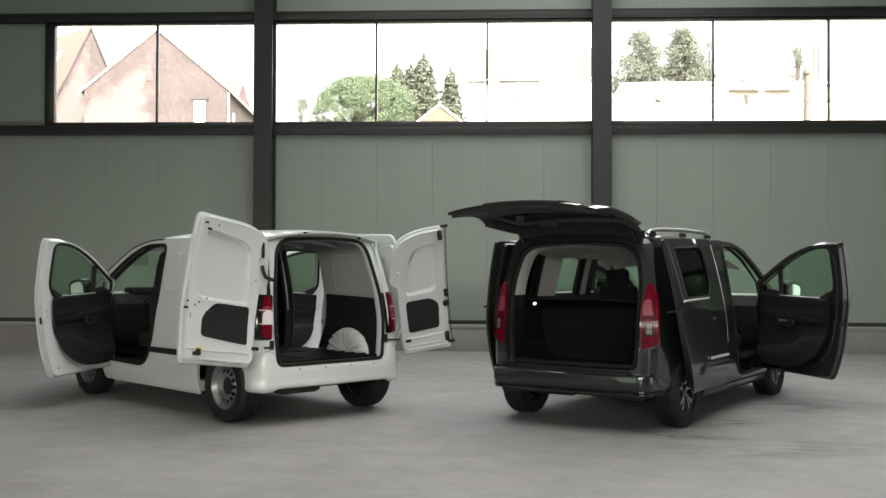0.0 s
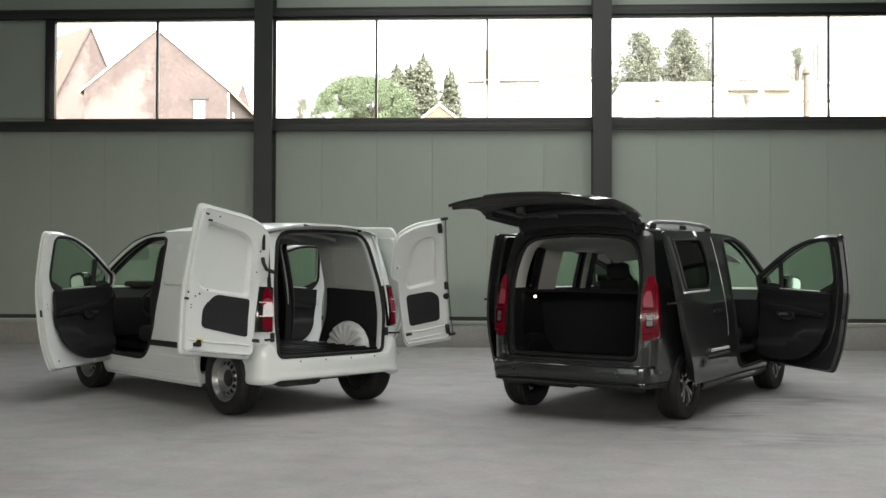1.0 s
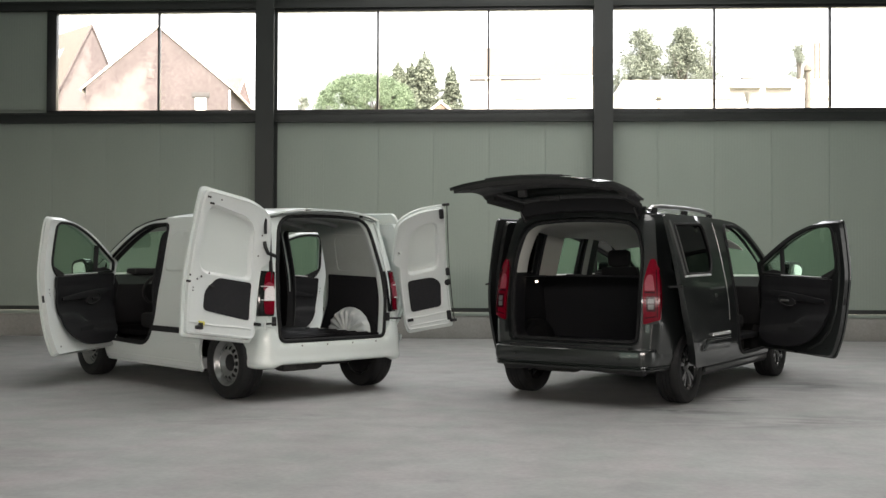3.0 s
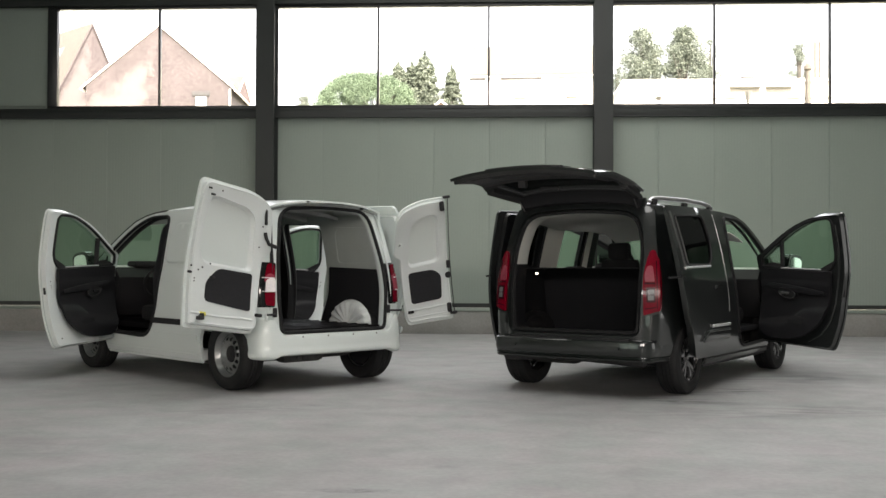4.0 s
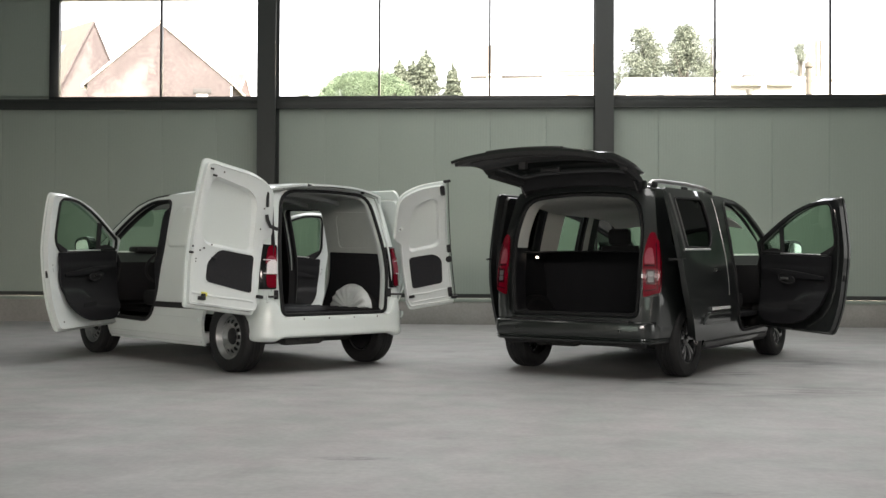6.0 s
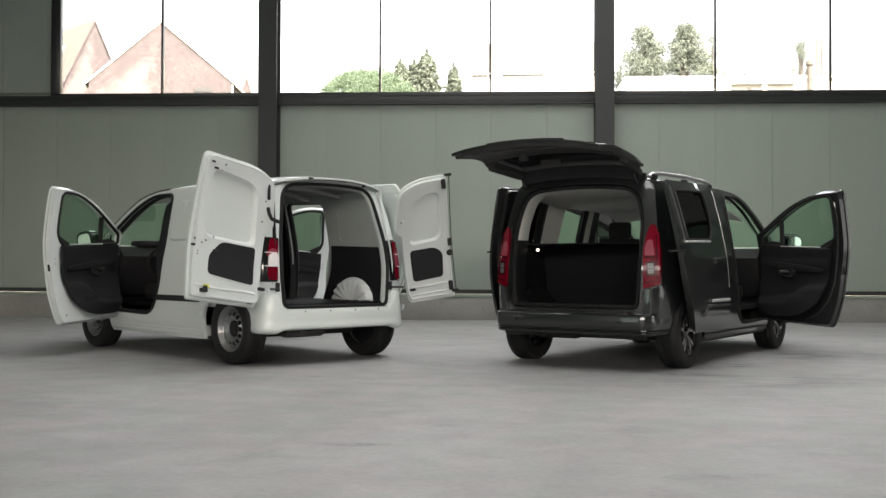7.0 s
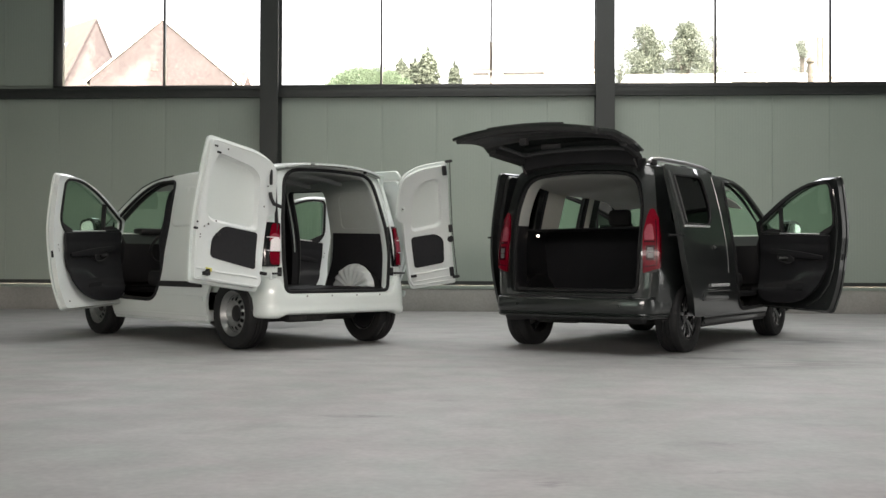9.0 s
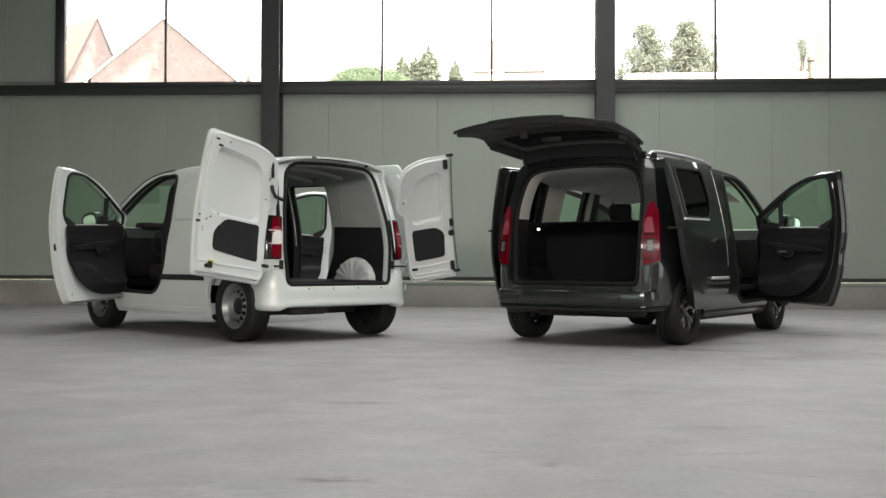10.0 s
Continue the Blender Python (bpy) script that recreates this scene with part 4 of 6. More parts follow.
def add_tail_lamp(van, s, dark):
    """A corner lamp that wraps from the rear round to the side."""
    def wrap(lift):
        def f(a, z):
            e = side_w(edge_y(z), z)
            if a < 0:  # on the rear, from the corner inwards
                p = on_rear()(s * (e + a), z)
                return p + Vector((0, -lift, 0)) + Vector((s * lift * 0.4, 0, 0))
            p = on_side(s)(edge_y(z) + a, z)
            return p + Vector((s * lift, -lift * 0.4, 0))
        return f
    if dark:
        shape = rounded([(-0.122, 0.738, 0.015), (-0.127, 1.07, 0.1), (-0.085, 1.235, 0.08), (-0.050, 1.315, 0.03), (-0.012, 1.312, 0.03), (0.020, 1.16, 0.1), (0.028, 0.96, 0.1), (0.020, 0.785, 0.02), (-0.045, 0.762, 0.03)])
        lamp = part("tail_lamp", sheet(shape, [], wrap(0.016), (s, -1, 0), 0.04, 0.03), RED, van, "red tail lamp at the corner")
        # pink area paints a reflection on the upper part of the red lens
        part("lens_pale_area", sheet(rounded([(-0.108, 1.035, 0.01), (-0.108, 1.11, 0.03), (-0.080, 1.175, 0.02), (-0.040, 1.175, 0.02), (-0.028, 1.035, 0.01)]), [], wrap(0.0185), (s, -1, 0), 0.006, 0.03), PINK, lamp, "pink area for the reflection on the lens")
        part("lens_divider", sheet(rounded([(-0.112, 1.012, 0.003), (-0.112, 1.026, 0.003), (-0.024, 1.026, 0.003), (-0.024, 1.012, 0.003)]), [], wrap(0.0200), (s, -1, 0), 0.006, 0.03), DARKRED, lamp)
        part("lens_surround", sheet(rounded([(-0.098, 0.852, 0.012), (-0.098, 0.985, 0.012), (-0.022, 0.985, 0.012), (-0.022, 0.852, 0.012)]), [], wrap(0.0195), (s, -1, 0), 0.006, 0.03), DARKRED, lamp)
        for z in (0.872, 0.922):
            part("clear_lens", sheet(rounded([(-0.084, z, 0.008), (-0.084, z + 0.044, 0.008), (-0.036, z + 0.044, 0.008), (-0.036, z, 0.008)]), [], wrap(0.022), (s, -1, 0), 0.006, 0.03), SMOKE, lamp, "small clear lens")
        for a0, a1 in ((-0.014, -0.006), (0.004, 0.010)):
            part("light_guide", sheet(rounded([(a0, 0.80, 0.003), (a0, 1.22, 0.003), (a1, 1.22, 0.003), (a1, 0.80, 0.003)]), [], wrap(0.0190), (s, -1, 0), 0.006, 0.03), DARKRED, lamp)
        part("light_guide", sheet(rounded([(-0.110, 0.790, 0.004), (-0.110, 0.800, 0.004), (-0.02, 0.815, 0.004), (-0.02, 0.805, 0.004)]), [], wrap(0.0190), (s, -1, 0), 0.006, 0.03), DARKRED, lamp)
    else:
        shape = rounded([(-0.160, 0.785, 0.02), (-0.165, 1.19, 0.02), (0.03, 1.20, 0.03), (0.045, 0.99, 0.05), (0.035, 0.785, 0.02)])
        lamp = part("tail_lamp", sheet(shape, [], wrap(0.006), (s, -1, 0), 0.03, 0.04), GLOSSBLACK, van, "tall tail lamp with red and clear lenses")
        a0, a1 = (-0.158, -0.062) if s < 0 else (-0.075, 0.035)
        w = a1 - a0
        for name, poly, m in (("red_lens", [(a0, 1.07, 0.005), (a0 + 0.01, 1.185, 0.03), (a1 - 0.02, 1.185, 0.03), (a1, 1.06, 0.01)], RED),
                              ("lens_pale_area", [(a0, 1.02, 0.005), (a0, 1.07, 0.01), (a0 + w * 0.55, 1.10, 0.05), (a1, 1.06, 0.01), (a1, 1.02, 0.005)], PINK),
                              ("clear_lens", [(a0, 0.925, 0.005), (a0, 1.045, 0.02), (a0 + w * 0.4, 1.06, 0.03), (a1 - 0.012, 1.03, 0.01), (a1 - 0.004, 0.925, 0.005)], CLEAR if s < 0 else PINK),
                              ("red_lens", [(a0, 0.80, 0.02), (a0, 0.922, 0.005), (a1, 0.922, 0.005), (a1 - 0.01, 0.80, 0.03)], RED)):
            lift = {"clear_lens": 0.026, "lens_pale_area": 0.0225}.get(name, 0.020)
            part(name, sheet(rounded(poly), [], wrap(lift), (s, -1, 0), 0.016, 0.025), m, lamp)
        for z in (0.924, 1.048):
            part("lens_rib", sheet([Vector(p) for p in ((a0 + 0.01, z), (a0 + 0.01, z + 0.007), (a1 + 0.025, z + 0.012), (a1 + 0.025, z + 0.005))], [], wrap(0.030), (s, -1, 0), 0.008, 0.03), CLEAR, lamp)
    return lamp


def add_seat(van, x, y, back_h, w=0.52, head=0.19):
    seat = part("seat", moved(box(-w / 2, w / 2, -0.25, 0.27, 0.0, 0.17, 0.05), Matrix.Translation((x, y, 0.56))), FABRIC, van, "dark fabric seat")
    rings = []
    for t in (0, 0.15, 0.4, 0.7, 0.9, 1.0):
        z = 0.62 + t * back_h
        ww = w / 2 * (0.97 - 0.18 * t * t)
        yy = y - 0.22 - 0.18 * t
        th = 0.075 - 0.02 * t
        rings.append([Vector((x + a * ww, yy + b * th, z)) for a, b in ((-1, -0.6), (-0.8, -1), (0.8, -1), (1, -0.6), (1, 0.6), (0.75, 1), (-0.75, 1), (-1, 0.6))])
    part("backrest", loft(rings), FABRIC, seat)
    zh = 0.62 + back_h
    part("headrest", moved(box(-0.13, 0.13, -0.055, 0.055, 0.0, head, 0.045), Matrix.Translation((x, y - 0.41, zh + 0.0))), FABRIC, seat)
    for d in (-0.06, 0.06):
        part("headrest_post", tube([(x + d, y - 0.40, zh - 0.05), (x + d, y - 0.41, zh + 0.06)], 0.007), METAL, seat)
    return seat


def add_fan_arch(van, s, floor, material):
    """The ribbed inner wheel housing in the load bay."""
    bm = bmesh.new()
    rows = []
    for i in range(11):
        r = i / 10
        row = []
        for k in range(61):
            a = math.pi * k / 60
            flute = 0.010 * math.cos(k * math.tau * 9 / 60) * min(1, r * 2.2) * (1 - max(0, r - 0.90) * 8)
            rad = 0.33 * r
            x = 0.615 + 2.0 * max(0, r - 0.82) ** 2 + flute
            row.append(bm.verts.new((s * min(x, 0.86), 0.035 + rad * math.cos(a), floor + rad * math.sin(a) * 0.80)))
        rows.append(row)
    for a, b in zip(rows, rows[1:]):
        for i in range(60):
            f = [a[i], a[i + 1], b[i + 1], b[i]]
            if len({v.co.to_tuple(6) for v in f}) == 4:
                bm.faces.new(f)
    bmesh.ops.remove_doubles(bm, verts=bm.verts, dist=1e-5)
    return part("wheel_housing", bm, material, van, "ribbed white inner wheel housing")


def bumper_path(dark, back):
    """Points and outward directions along the bumper, from one rear arch to the other."""
    path = []
    reach = 0.100 if dark else 0.160
    for k in range(81):
        t = -1 + k / 40
        a = abs(t)
        s = 1 if t > 0 else -1
        if a < 0.62:
            p = Vector((t / 0.62 * 0.70, -0.735 + 0.03 * (a / 0.62) ** 2 + back, 0))
            n = Vector((t * 0.12, -1, 0)).normalized()
        else:
            q = (a - 0.62) / 0.38
            ang = min(q / 0.42, 1.0) * math.pi / 2
            ahead = max(0, q - 0.42) / 0.58
            x = 0.70 + reach * math.sin(ang)
            y = -0.705 + 0.175 * (1 - math.cos(ang)) + ahead * (0.17 if dark else 0.075) + back
            if dark and ahead > 0:
                x = max(x, side_w(y, 0.45) - 0.006)
            p = Vector((s * x, y, 0))
            n = Vector((s * math.sin(ang), -math.cos(ang), 0))
        path.append((p, n))
    return path


def add_bumper(van, paint, dark, back):
    """Wraps round the rear from arch to arch, with panels under the lamps at its corners."""
    path = bumper_path(dark, back)
    top = 0.515 if dark else 0.530
    if dark:
        sec = [(-0.12, 0.330), (-0.055, 0.322), (-0.022, 0.330), (-0.012, 0.346), (-0.020, 0.356), (-0.006, 0.366), (-0.010, 0.376), (0.004, 0.392), (0.010, 0.42), (0.010, 0.46), (0.004, top - 0.014), (-0.010, top - 0.002), (-0.022, top), (-0.10, top + 0.004)]
    else:
        sec = [(-0.10, 0.345), (-0.045, 0.335), (-0.012, 0.343), (0.003, 0.354), (0.006, 0.368), (0.005, 0.384), (0.000, 0.394), (-0.001, 0.43), (-0.004, 0.48), (-0.008, top - 0.014), (-0.014, top - 0.003), (-0.028, top), (-0.10, top + 0.002)]
    rings = []
    for p, n in path:
        u = max(0.0, min(1.0, (abs(p.x) - 0.655) / 0.05 if dark else (abs(p.x) - 0.625) / 0.10))
        u = u * u * (3 - 2 * u)
        ring = []
        for d, z in sec:
            if dark:  # the ribs of the underside fade out towards the corners
                ring.append(p + n * (d + 0.012 * u * min(1.0, max(0.0, 0.392 - z) / 0.03)) + Vector((0, 0, z)))
            else:  # the corners climb to the lamps and hang a little lower
                k = max(0.0, (z - 0.42) / (top - 0.42))
                low = max(0.0, (0.40 - z) / 0.065)
                ring.append(p + n * (d - 0.016 * u * k * k) + Vector((0, 0, z + 0.155 * u * k - 0.03 * u * low)))
        rings.append(ring)
    bumper = part("rear_bumper", loft(rings), paint, van, "body-coloured rear bumper" if not dark else "dark grey rear bumper")
    rear = rear_y(0.6)
    part("load_sill", box(-0.60, 0.60, back - 0.705, rear + 0.03, top - 0.03, top + (-0.006 if not dark else 0.014), 0.008), BLACK if dark else paint, bumper)
    if dark:
        lower = [[p + n * d + Vector((0, 0, z + 0.025 * max(0.0, 1 - (p.x / 0.6) ** 2))) for d, z in ((-0.18, 0.285), (-0.11, 0.282), (-0.085, 0.295), (-0.06, 0.338), (-0.14, 0.338))] for p, n in path[11:70]]
        part("lower_apron", loft(lower), BLACK, bumper, "black plastic lower apron")
        for s in (-1, 1):
            def wrap(a, z, s=s):
                e = side_w(edge_y(z), z)
                ridge = 0.006 + 0.014 * max(0.0, 1 - abs(a + 0.058) / 0.055)
                if a < 0:
                    return on_rear()(s * (e + a), z) + Vector((s * ridge * 0.6, -ridge, 0))
                return on_side(s)(edge_y(z) + a, z) + Vector((s * ridge, 0, 0))
            rows = [[wrap(a, 0.505 + (0.738 + 0.03 * max(0.0, (a + 0.06) / 0.1) - 0.505) * k / 6) for a in (-0.128, -0.11, -0.085, -0.07, -0.058, -0.046, -0.03, -0.012, 0.003, 0.03, 0.07, 0.12, 0.17)] for k in range(7)]
            panel = bmesh.new()
            grid = [[panel.verts.new(p) for p in row] for row in rows]
            for r0, r1 in zip(grid, grid[1:]):
                for k in range(len(r0) - 1):
                    panel.faces.new([r0[k], r0[k + 1], r1[k + 1], r1[k]] if s > 0 else [r0[k + 1], r0[k], r1[k], r1[k + 1]])
            part("corner_panel", panel, paint, bumper, "creased panel under the lamp")
            part("parking_sensor", moved(lathe([(0.0, 0.004), (0.010, 0.003), (0.012, 0.0)], 12), Matrix.Translation((s * 0.52, back - 0.735, 0.44)) @ Matrix.Rotation(radians(-90), 4, "Z")), GLOSSBLACK, bumper)
    else:
        for s in (-1, 1):
            part("hinge_slot", moved(box(-0.022, 0.022, -0.008, 0.008, -0.042, 0.042, 0.006), Matrix.Translation(on_rear(-0.002)(s * 0.680, 0.735))), BLACK, bumper)
        for x in (-0.44, -0.15, 0.15, 0.44):
            part("screw", moved(lathe([(0.0, 0.004), (0.007, 0.003), (0.009, 0.0)], 10), Matrix.Translation((x, -0.738 + back, top - 0.02)) @ Matrix.Rotation(radians(-90), 4, "Z")), METAL, bumper)
    return bumper


def add_shell(van, paint, paint_in, dark, floor):
    """Body panels, roof, floor, underside and inner walls."""
    for s in (-1, 1):
        ahead = 0.31 if s > 0 and not dark else 0.29 if s < 0 and dark else 0.0
        door_hole = [Vector((p.x + ahead * max(0.0, min(1.0, (1.9 - p.x) / 0.4)), p.y)) for p in DOOR_HOLE]
        if not dark:
            door_hole = [Vector((p.x, p.y + 0.075 * max(0.0, min(1.0, (0.75 - p.y) / 0.3)))) for p in door_hole]
        slide_hole = SLIDE_HOLE_WHITE if not dark else [Vector((p.x + ahead * max(0.0, min(1.0, (p.x - 0.5) / 0.4)), p.y)) for p in SLIDE_HOLE]
        holes = [door_hole, slide_hole] if dark or s > 0 else [door_hole]
        if dark:
            holes.append(QUARTER_PANE)
        body = part("body_side", sheet(side_outline(), holes, on_side(s), (s, 0, 0), 0.03, 0.07), paint, van)
        part("door_seal", ring_tube(door_hole, on_side(s, 0.0), 0.018), SEAL, body)
        if dark or s > 0:
            part("door_seal", ring_tube(slide_hole, on_side(s, 0.006 if dark else 0.02), 0.012 if dark else 0.026), SEAL, body)
        # sunk jambs behind the outer skin
        part("inner_side", sheet([p * 0.94 + Vector((0.9, 1.0)) * 0.06 for p in rounded([(-0.66, floor - 0.05, 0.02), (-0.50, 1.74, 0.05), (1.60, 1.75, 0.05), (2.1, 1.58, 0.1), (2.62, 1.2, 0.02), (2.62, 0.36, 0.05), (1.3, 0.30, 0.02), (0.5, 0.30, 0.02), (0.40, floor - 0.05, 0.02)])],
                                 [[p * 0.985 + Vector((1.9, 1.0)) * 0.015 for p in door_hole], *([[p * 0.98 + Vector((0.8, 1.0)) * 0.02 for p in slide_hole]] if dark or s > 0 else [])] + ([QUARTER_PANE] if dark else []), on_side(s, 0.075), (s, 0, 0), 0.012, 0.09), TRIM if dark else PANELSHADE, van)
        if not dark:
            c = sum(door_hole, Vector((0, 0))) / len(door_hole)
            part("cab_pillar_trim", sheet([c + (p - c) * 1.09 for p in door_hole], [[c + (p - c) * 0.985 for p in door_hole]], on_side(s, 0.066), (s, 0, 0), 0.03, 0.06), BLACK, body, "black trim round the cab door opening")
        part("sill_step", box(min(s * 0.70, s * 0.875), max(s * 0.70, s * 0.875), 0.42, 2.38, 0.24, 0.345, 0.015), paint_in, body)
        part("sill_cladding", sheet([Vector(p) for p in ((0.40, 0.215), (2.38, 0.215), (2.38, 0.30), (0.40, 0.30))], [], on_side(s, -0.006), (s, 0, 0), 0.02, 0.1), BLACK if dark else paint, body)
        if dark:
            pane = part("quarter_window", sheet([p * 1.04 - Vector((-0.07, 1.37)) * 0.04 for p in QUARTER_PANE], [], on_side(s, 0.012), (s, 0, 0), 0.005, 0.1), PRIVACY, van, "dark privacy glass")
            pane.visible_shadow = False
            rail = tube([(s * 0.62, -0.34, 1.755), (s * 0.625, -0.28, 1.785), (s * 0.63, -0.10, 1.800), (s * 0.635, 0.5, 1.812), (s * 0.635, 1.0, 1.805), (s * 0.63, 1.2, 1.79), (s * 0.625, 1.30, 1.755)], [0.018, 0.02, 0.02, 0.02, 0.02, 0.02, 0.016], 8)
            rail_ob = part("roof_rail", rail, RAIL, van, "satin silver roof rail")
            for y in (-0.26, 0.50, 1.20):
                part("rail_foot", box(s * 0.632 - 0.015, s * 0.632 + 0.015, y - 0.06, y + 0.06, 1.735, 1.785, 0.008), BLACK, rail_ob)
        elif s > 0:
            groove = [Vector(p) for p in ((-0.42, 0.975), (0.24, 0.975), (0.24, 0.990), (-0.42, 0.990))]
            part("slide_rail", sheet(groove, [], on_side(s, -0.004), (s, 0, 0), 0.008, 0.1), paint_in, body)
        # dark wheel housings under the arches
        for y in (0, WHEELBASE):
            bm = bmesh.new()
            rows = [[bm.verts.new((s * x, y + 0.39 * math.cos(radians(a)), 0.33 + 0.39 * math.sin(radians(a)))) for x in (0.80 if y == 0 else 0.78, 0.69)] for a in range(-14, 195, 11)]
            for a, b in zip(rows, rows[1:]):
                bm.faces.new([a[0], a[1], b[1], b[0]])
            bm.faces.new([r[1] for r in rows])
            part("wheel_arch_liner", bm, BLACK, body)
    roof_out = [Vector(p) for p in [(-0.75, y) for y in (-0.40, 0.5, 1.2, 1.93)] + [(0.75, y) for y in (1.93, 1.2, 0.5, -0.40)]]
    # rear edge of the roof follows the rear face
    roof = part("roof", sheet(roof_out[:4] + [Vector((u, 1.93 + 0.07 * (1 - (u / 0.75) ** 2))) for u in (-0.6, -0.4, -0.2, 0, 0.2, 0.4, 0.6)] + roof_out[4:] + [Vector((u, -0.40 - 0.075 * (1 - (abs(u) / 0.75) ** 4))) for u in (0.7, 0.6, 0.45, 0.3, 0.1, -0.1, -0.3, -0.45, -0.6, -0.7)], [], on_top(), (0, 0, 1), 0.02, 0.07), paint, van)
    glass_out = [Vector((u, 1.93 + 0.07 * (1 - (u / 0.75) ** 2) + 0.004)) for u in (-0.70, -0.4, 0, 0.4, 0.70)] + [Vector((u, 2.95 + 0.1 * (1 - (u / 0.75) ** 2))) for u in (0.70, 0.4, 0, -0.4, -0.70)]
    screen = part("windscreen", sheet(glass_out, [], on_top(0.004), (0, 0, 1), 0.006, 0.09), CARGLASS, van)
    screen.visible_shadow = False
    for s in (-1, 1):
        part("windscreen_pillar", sheet([Vector(p) for p in ((s * 0.695, 1.93), (s * 0.75, 1.93), (s * 0.75, 3.0), (s * 0.695, 3.0))], [], on_top(), (0, 0, 1), 0.02, 0.08), paint, van)
    part("bonnet", sheet([Vector((u, 2.95 + 0.1 * (1 - (u / 0.75) ** 2))) for u in (-0.75, -0.4, 0, 0.4, 0.75)] + [Vector((0.75, 3.6)), Vector((-0.75, 3.6))], [], on_top(), (0, 0, 1), 0.02, 0.08), paint, van)
    nose = rounded([(-0.80, 0.25, 0.05), (-0.72, 0.84, 0.1), (0.72, 0.84, 0.1), (0.80, 0.25, 0.05)])
    part("front_bumper", sheet(nose, [], lambda x, z: Vector((x, 3.70 - 0.09 * (abs(x) / 0.78) ** 3 - 0.14 * max(0, (z - 0.5) / 0.34) ** 2, z)), (0, 1, 0), 0.03, 0.1), paint, van)
    # rear body panel round the load opening
    hole = rear_hole(dark, floor)
    zs = (0.35, 0.6, 0.95, 1.15, 1.3, 1.45, 1.6, 1.68)
    edge = lambda z: side_w(edge_y(z), z)
    outline = [Vector((-edge(z), z)) for z in zs] + [Vector((x, 1.695 + 0.085 * (1 - (abs(x) / 0.70) ** 2.6))) for x in (-0.66, -0.55, -0.4, -0.2, 0, 0.2, 0.4, 0.55, 0.66)] + [Vector((edge(z), z)) for z in reversed(zs)]
    frame_ob = part("rear_frame", sheet(outline, [hole], on_rear(), (0, -1, 0), 0.05, 0.05), paint, van)
    pts = resample(hole, 0.05)
    mid = Vector((0, 1.1))

    def jamb(name, keep, m, steps, label=""):
        """A strip of the opening's return, through rings of (size, depth)."""
        ret = bmesh.new()
        n = len(pts)
        for i in range(n):
            p, q = pts[i], pts[(i + 1) % n]
            if keep((p + q) / 2):
                for (k0, d0), (k1, d1) in zip(steps, steps[1:]):
                    ret.faces.new([ret.verts.new(on_rear(d)(*(mid + (v - mid) * k))) for v, k, d in ((p, k0, d0), (q, k0, d0), (q, k1, d1), (p, k1, d1))])
        bmesh.ops.remove_doubles(ret, verts=ret.verts, dist=1e-5)
        part(name, ret, m, frame_ob, label)
    if dark:
        jamb("painted_flange", lambda c: True, paint, ((1.0, 0.0), (0.992, 0.018), (0.978, 0.034), (0.960, 0.040)))
        seal_k, seal_d = 0.955, 0.040
        jamb("upper_jamb_trim", lambda c: c.y > 1.17, PILLAR, ((0.95, 0.045), (0.935, 0.055), (0.925, 0.10), (0.945, 0.26)), "light grey trim round the load opening")
        jamb("lower_jamb_trim", lambda c: c.y <= 1.17, TRIM, ((0.95, 0.045), (0.93, 0.055), (0.92, 0.10), (0.945, 0.26)))
    else:
        seal_k, seal_d = 1.0, -0.004
        jamb("opening_jamb", lambda c: c.x > -0.45, paint_in, ((1.0, 0.0), (1.01, 0.02), (1.025, 0.11)))
        jamb("black_jamb_trim", lambda c: c.x <= -0.45, BLACK, ((1.0, 0.0), (1.0, 0.02), (0.975, 0.13), (1.0, 0.24)))
    part("opening_seal", ring_tube([mid + (p - mid) * seal_k for p in hole], on_rear(seal_d), 0.017 if dark else 0.018, 8), SEAL, frame_ob, "black rubber seal round the load opening")
    # floor, underside, roof lining
    part("load_floor", box(-0.80, 0.80, -0.62 + TAPER["shift"], 2.6, floor - 0.05, floor, 0.005), CARPET if dark else MATFLOOR, van, "black ribbed load floor" if not dark else "black carpeted load floor")
    part("roof_lining", sheet([Vector(p) for p in ((-0.70, -0.40), (-0.70, 1.95), (0.70, 1.95), (0.70, -0.40))], [], (lambda u, y: on_top(0.10 + 0.10 * max(0.0, min(1.0, (y + 0.40) / 0.75)))(u, y)) if dark else on_top(0.05), (0, 0, -1), 0.01, 0.12), HEADLINER if dark else ROOFSHADE, van)
    under = bmesh.new()
    add_box(under, -0.78, 0.78, 0.42, 2.36, 0.21, 0.27, 0.02)
    add_box(under, -0.55, 0.55, -0.18, 3.5, 0.28, 0.42, 0.03)
    add_box(under, -0.50, 0.50, -0.58, -0.18, 0.35, 0.46, 0.03)
    add_box(under, -0.62, 0.62, -0.06, 0.06, 0.24, 0.36, 0.03)
    part("underbody", under, UNDERSEAL, van)
    part("exhaust_pipe", tube([(-0.16, 0.7, 0.26), (-0.12, 0.0, 0.29), (-0.20, -0.30, 0.31), (-0.36, -0.50, 0.30)], 0.026, 10), UNDERSEAL, van)
    part("silencer", moved(box(-0.24, 0.24, -0.09, 0.09, -0.06, 0.06, 0.05), Matrix.Translation((-0.28, -0.38, 0.315))), UNDERSEAL, van)
    # dashboard and wheel
    dash = bmesh.new()
    rows = [[Vector((x, y, z)) for y, z in ((2.45, 0.60), (2.26, 0.85), (2.22, 1.03), (2.31, 1.135), (2.55, 1.155), (2.95, 1.09), (2.95, 0.60))] for x in (-0.82, -0.5, -0.1, 0.3, 0.82)]
    loft(rows, bm=dash)
    dashboard = part("dashboard", dash, BLACK, van)
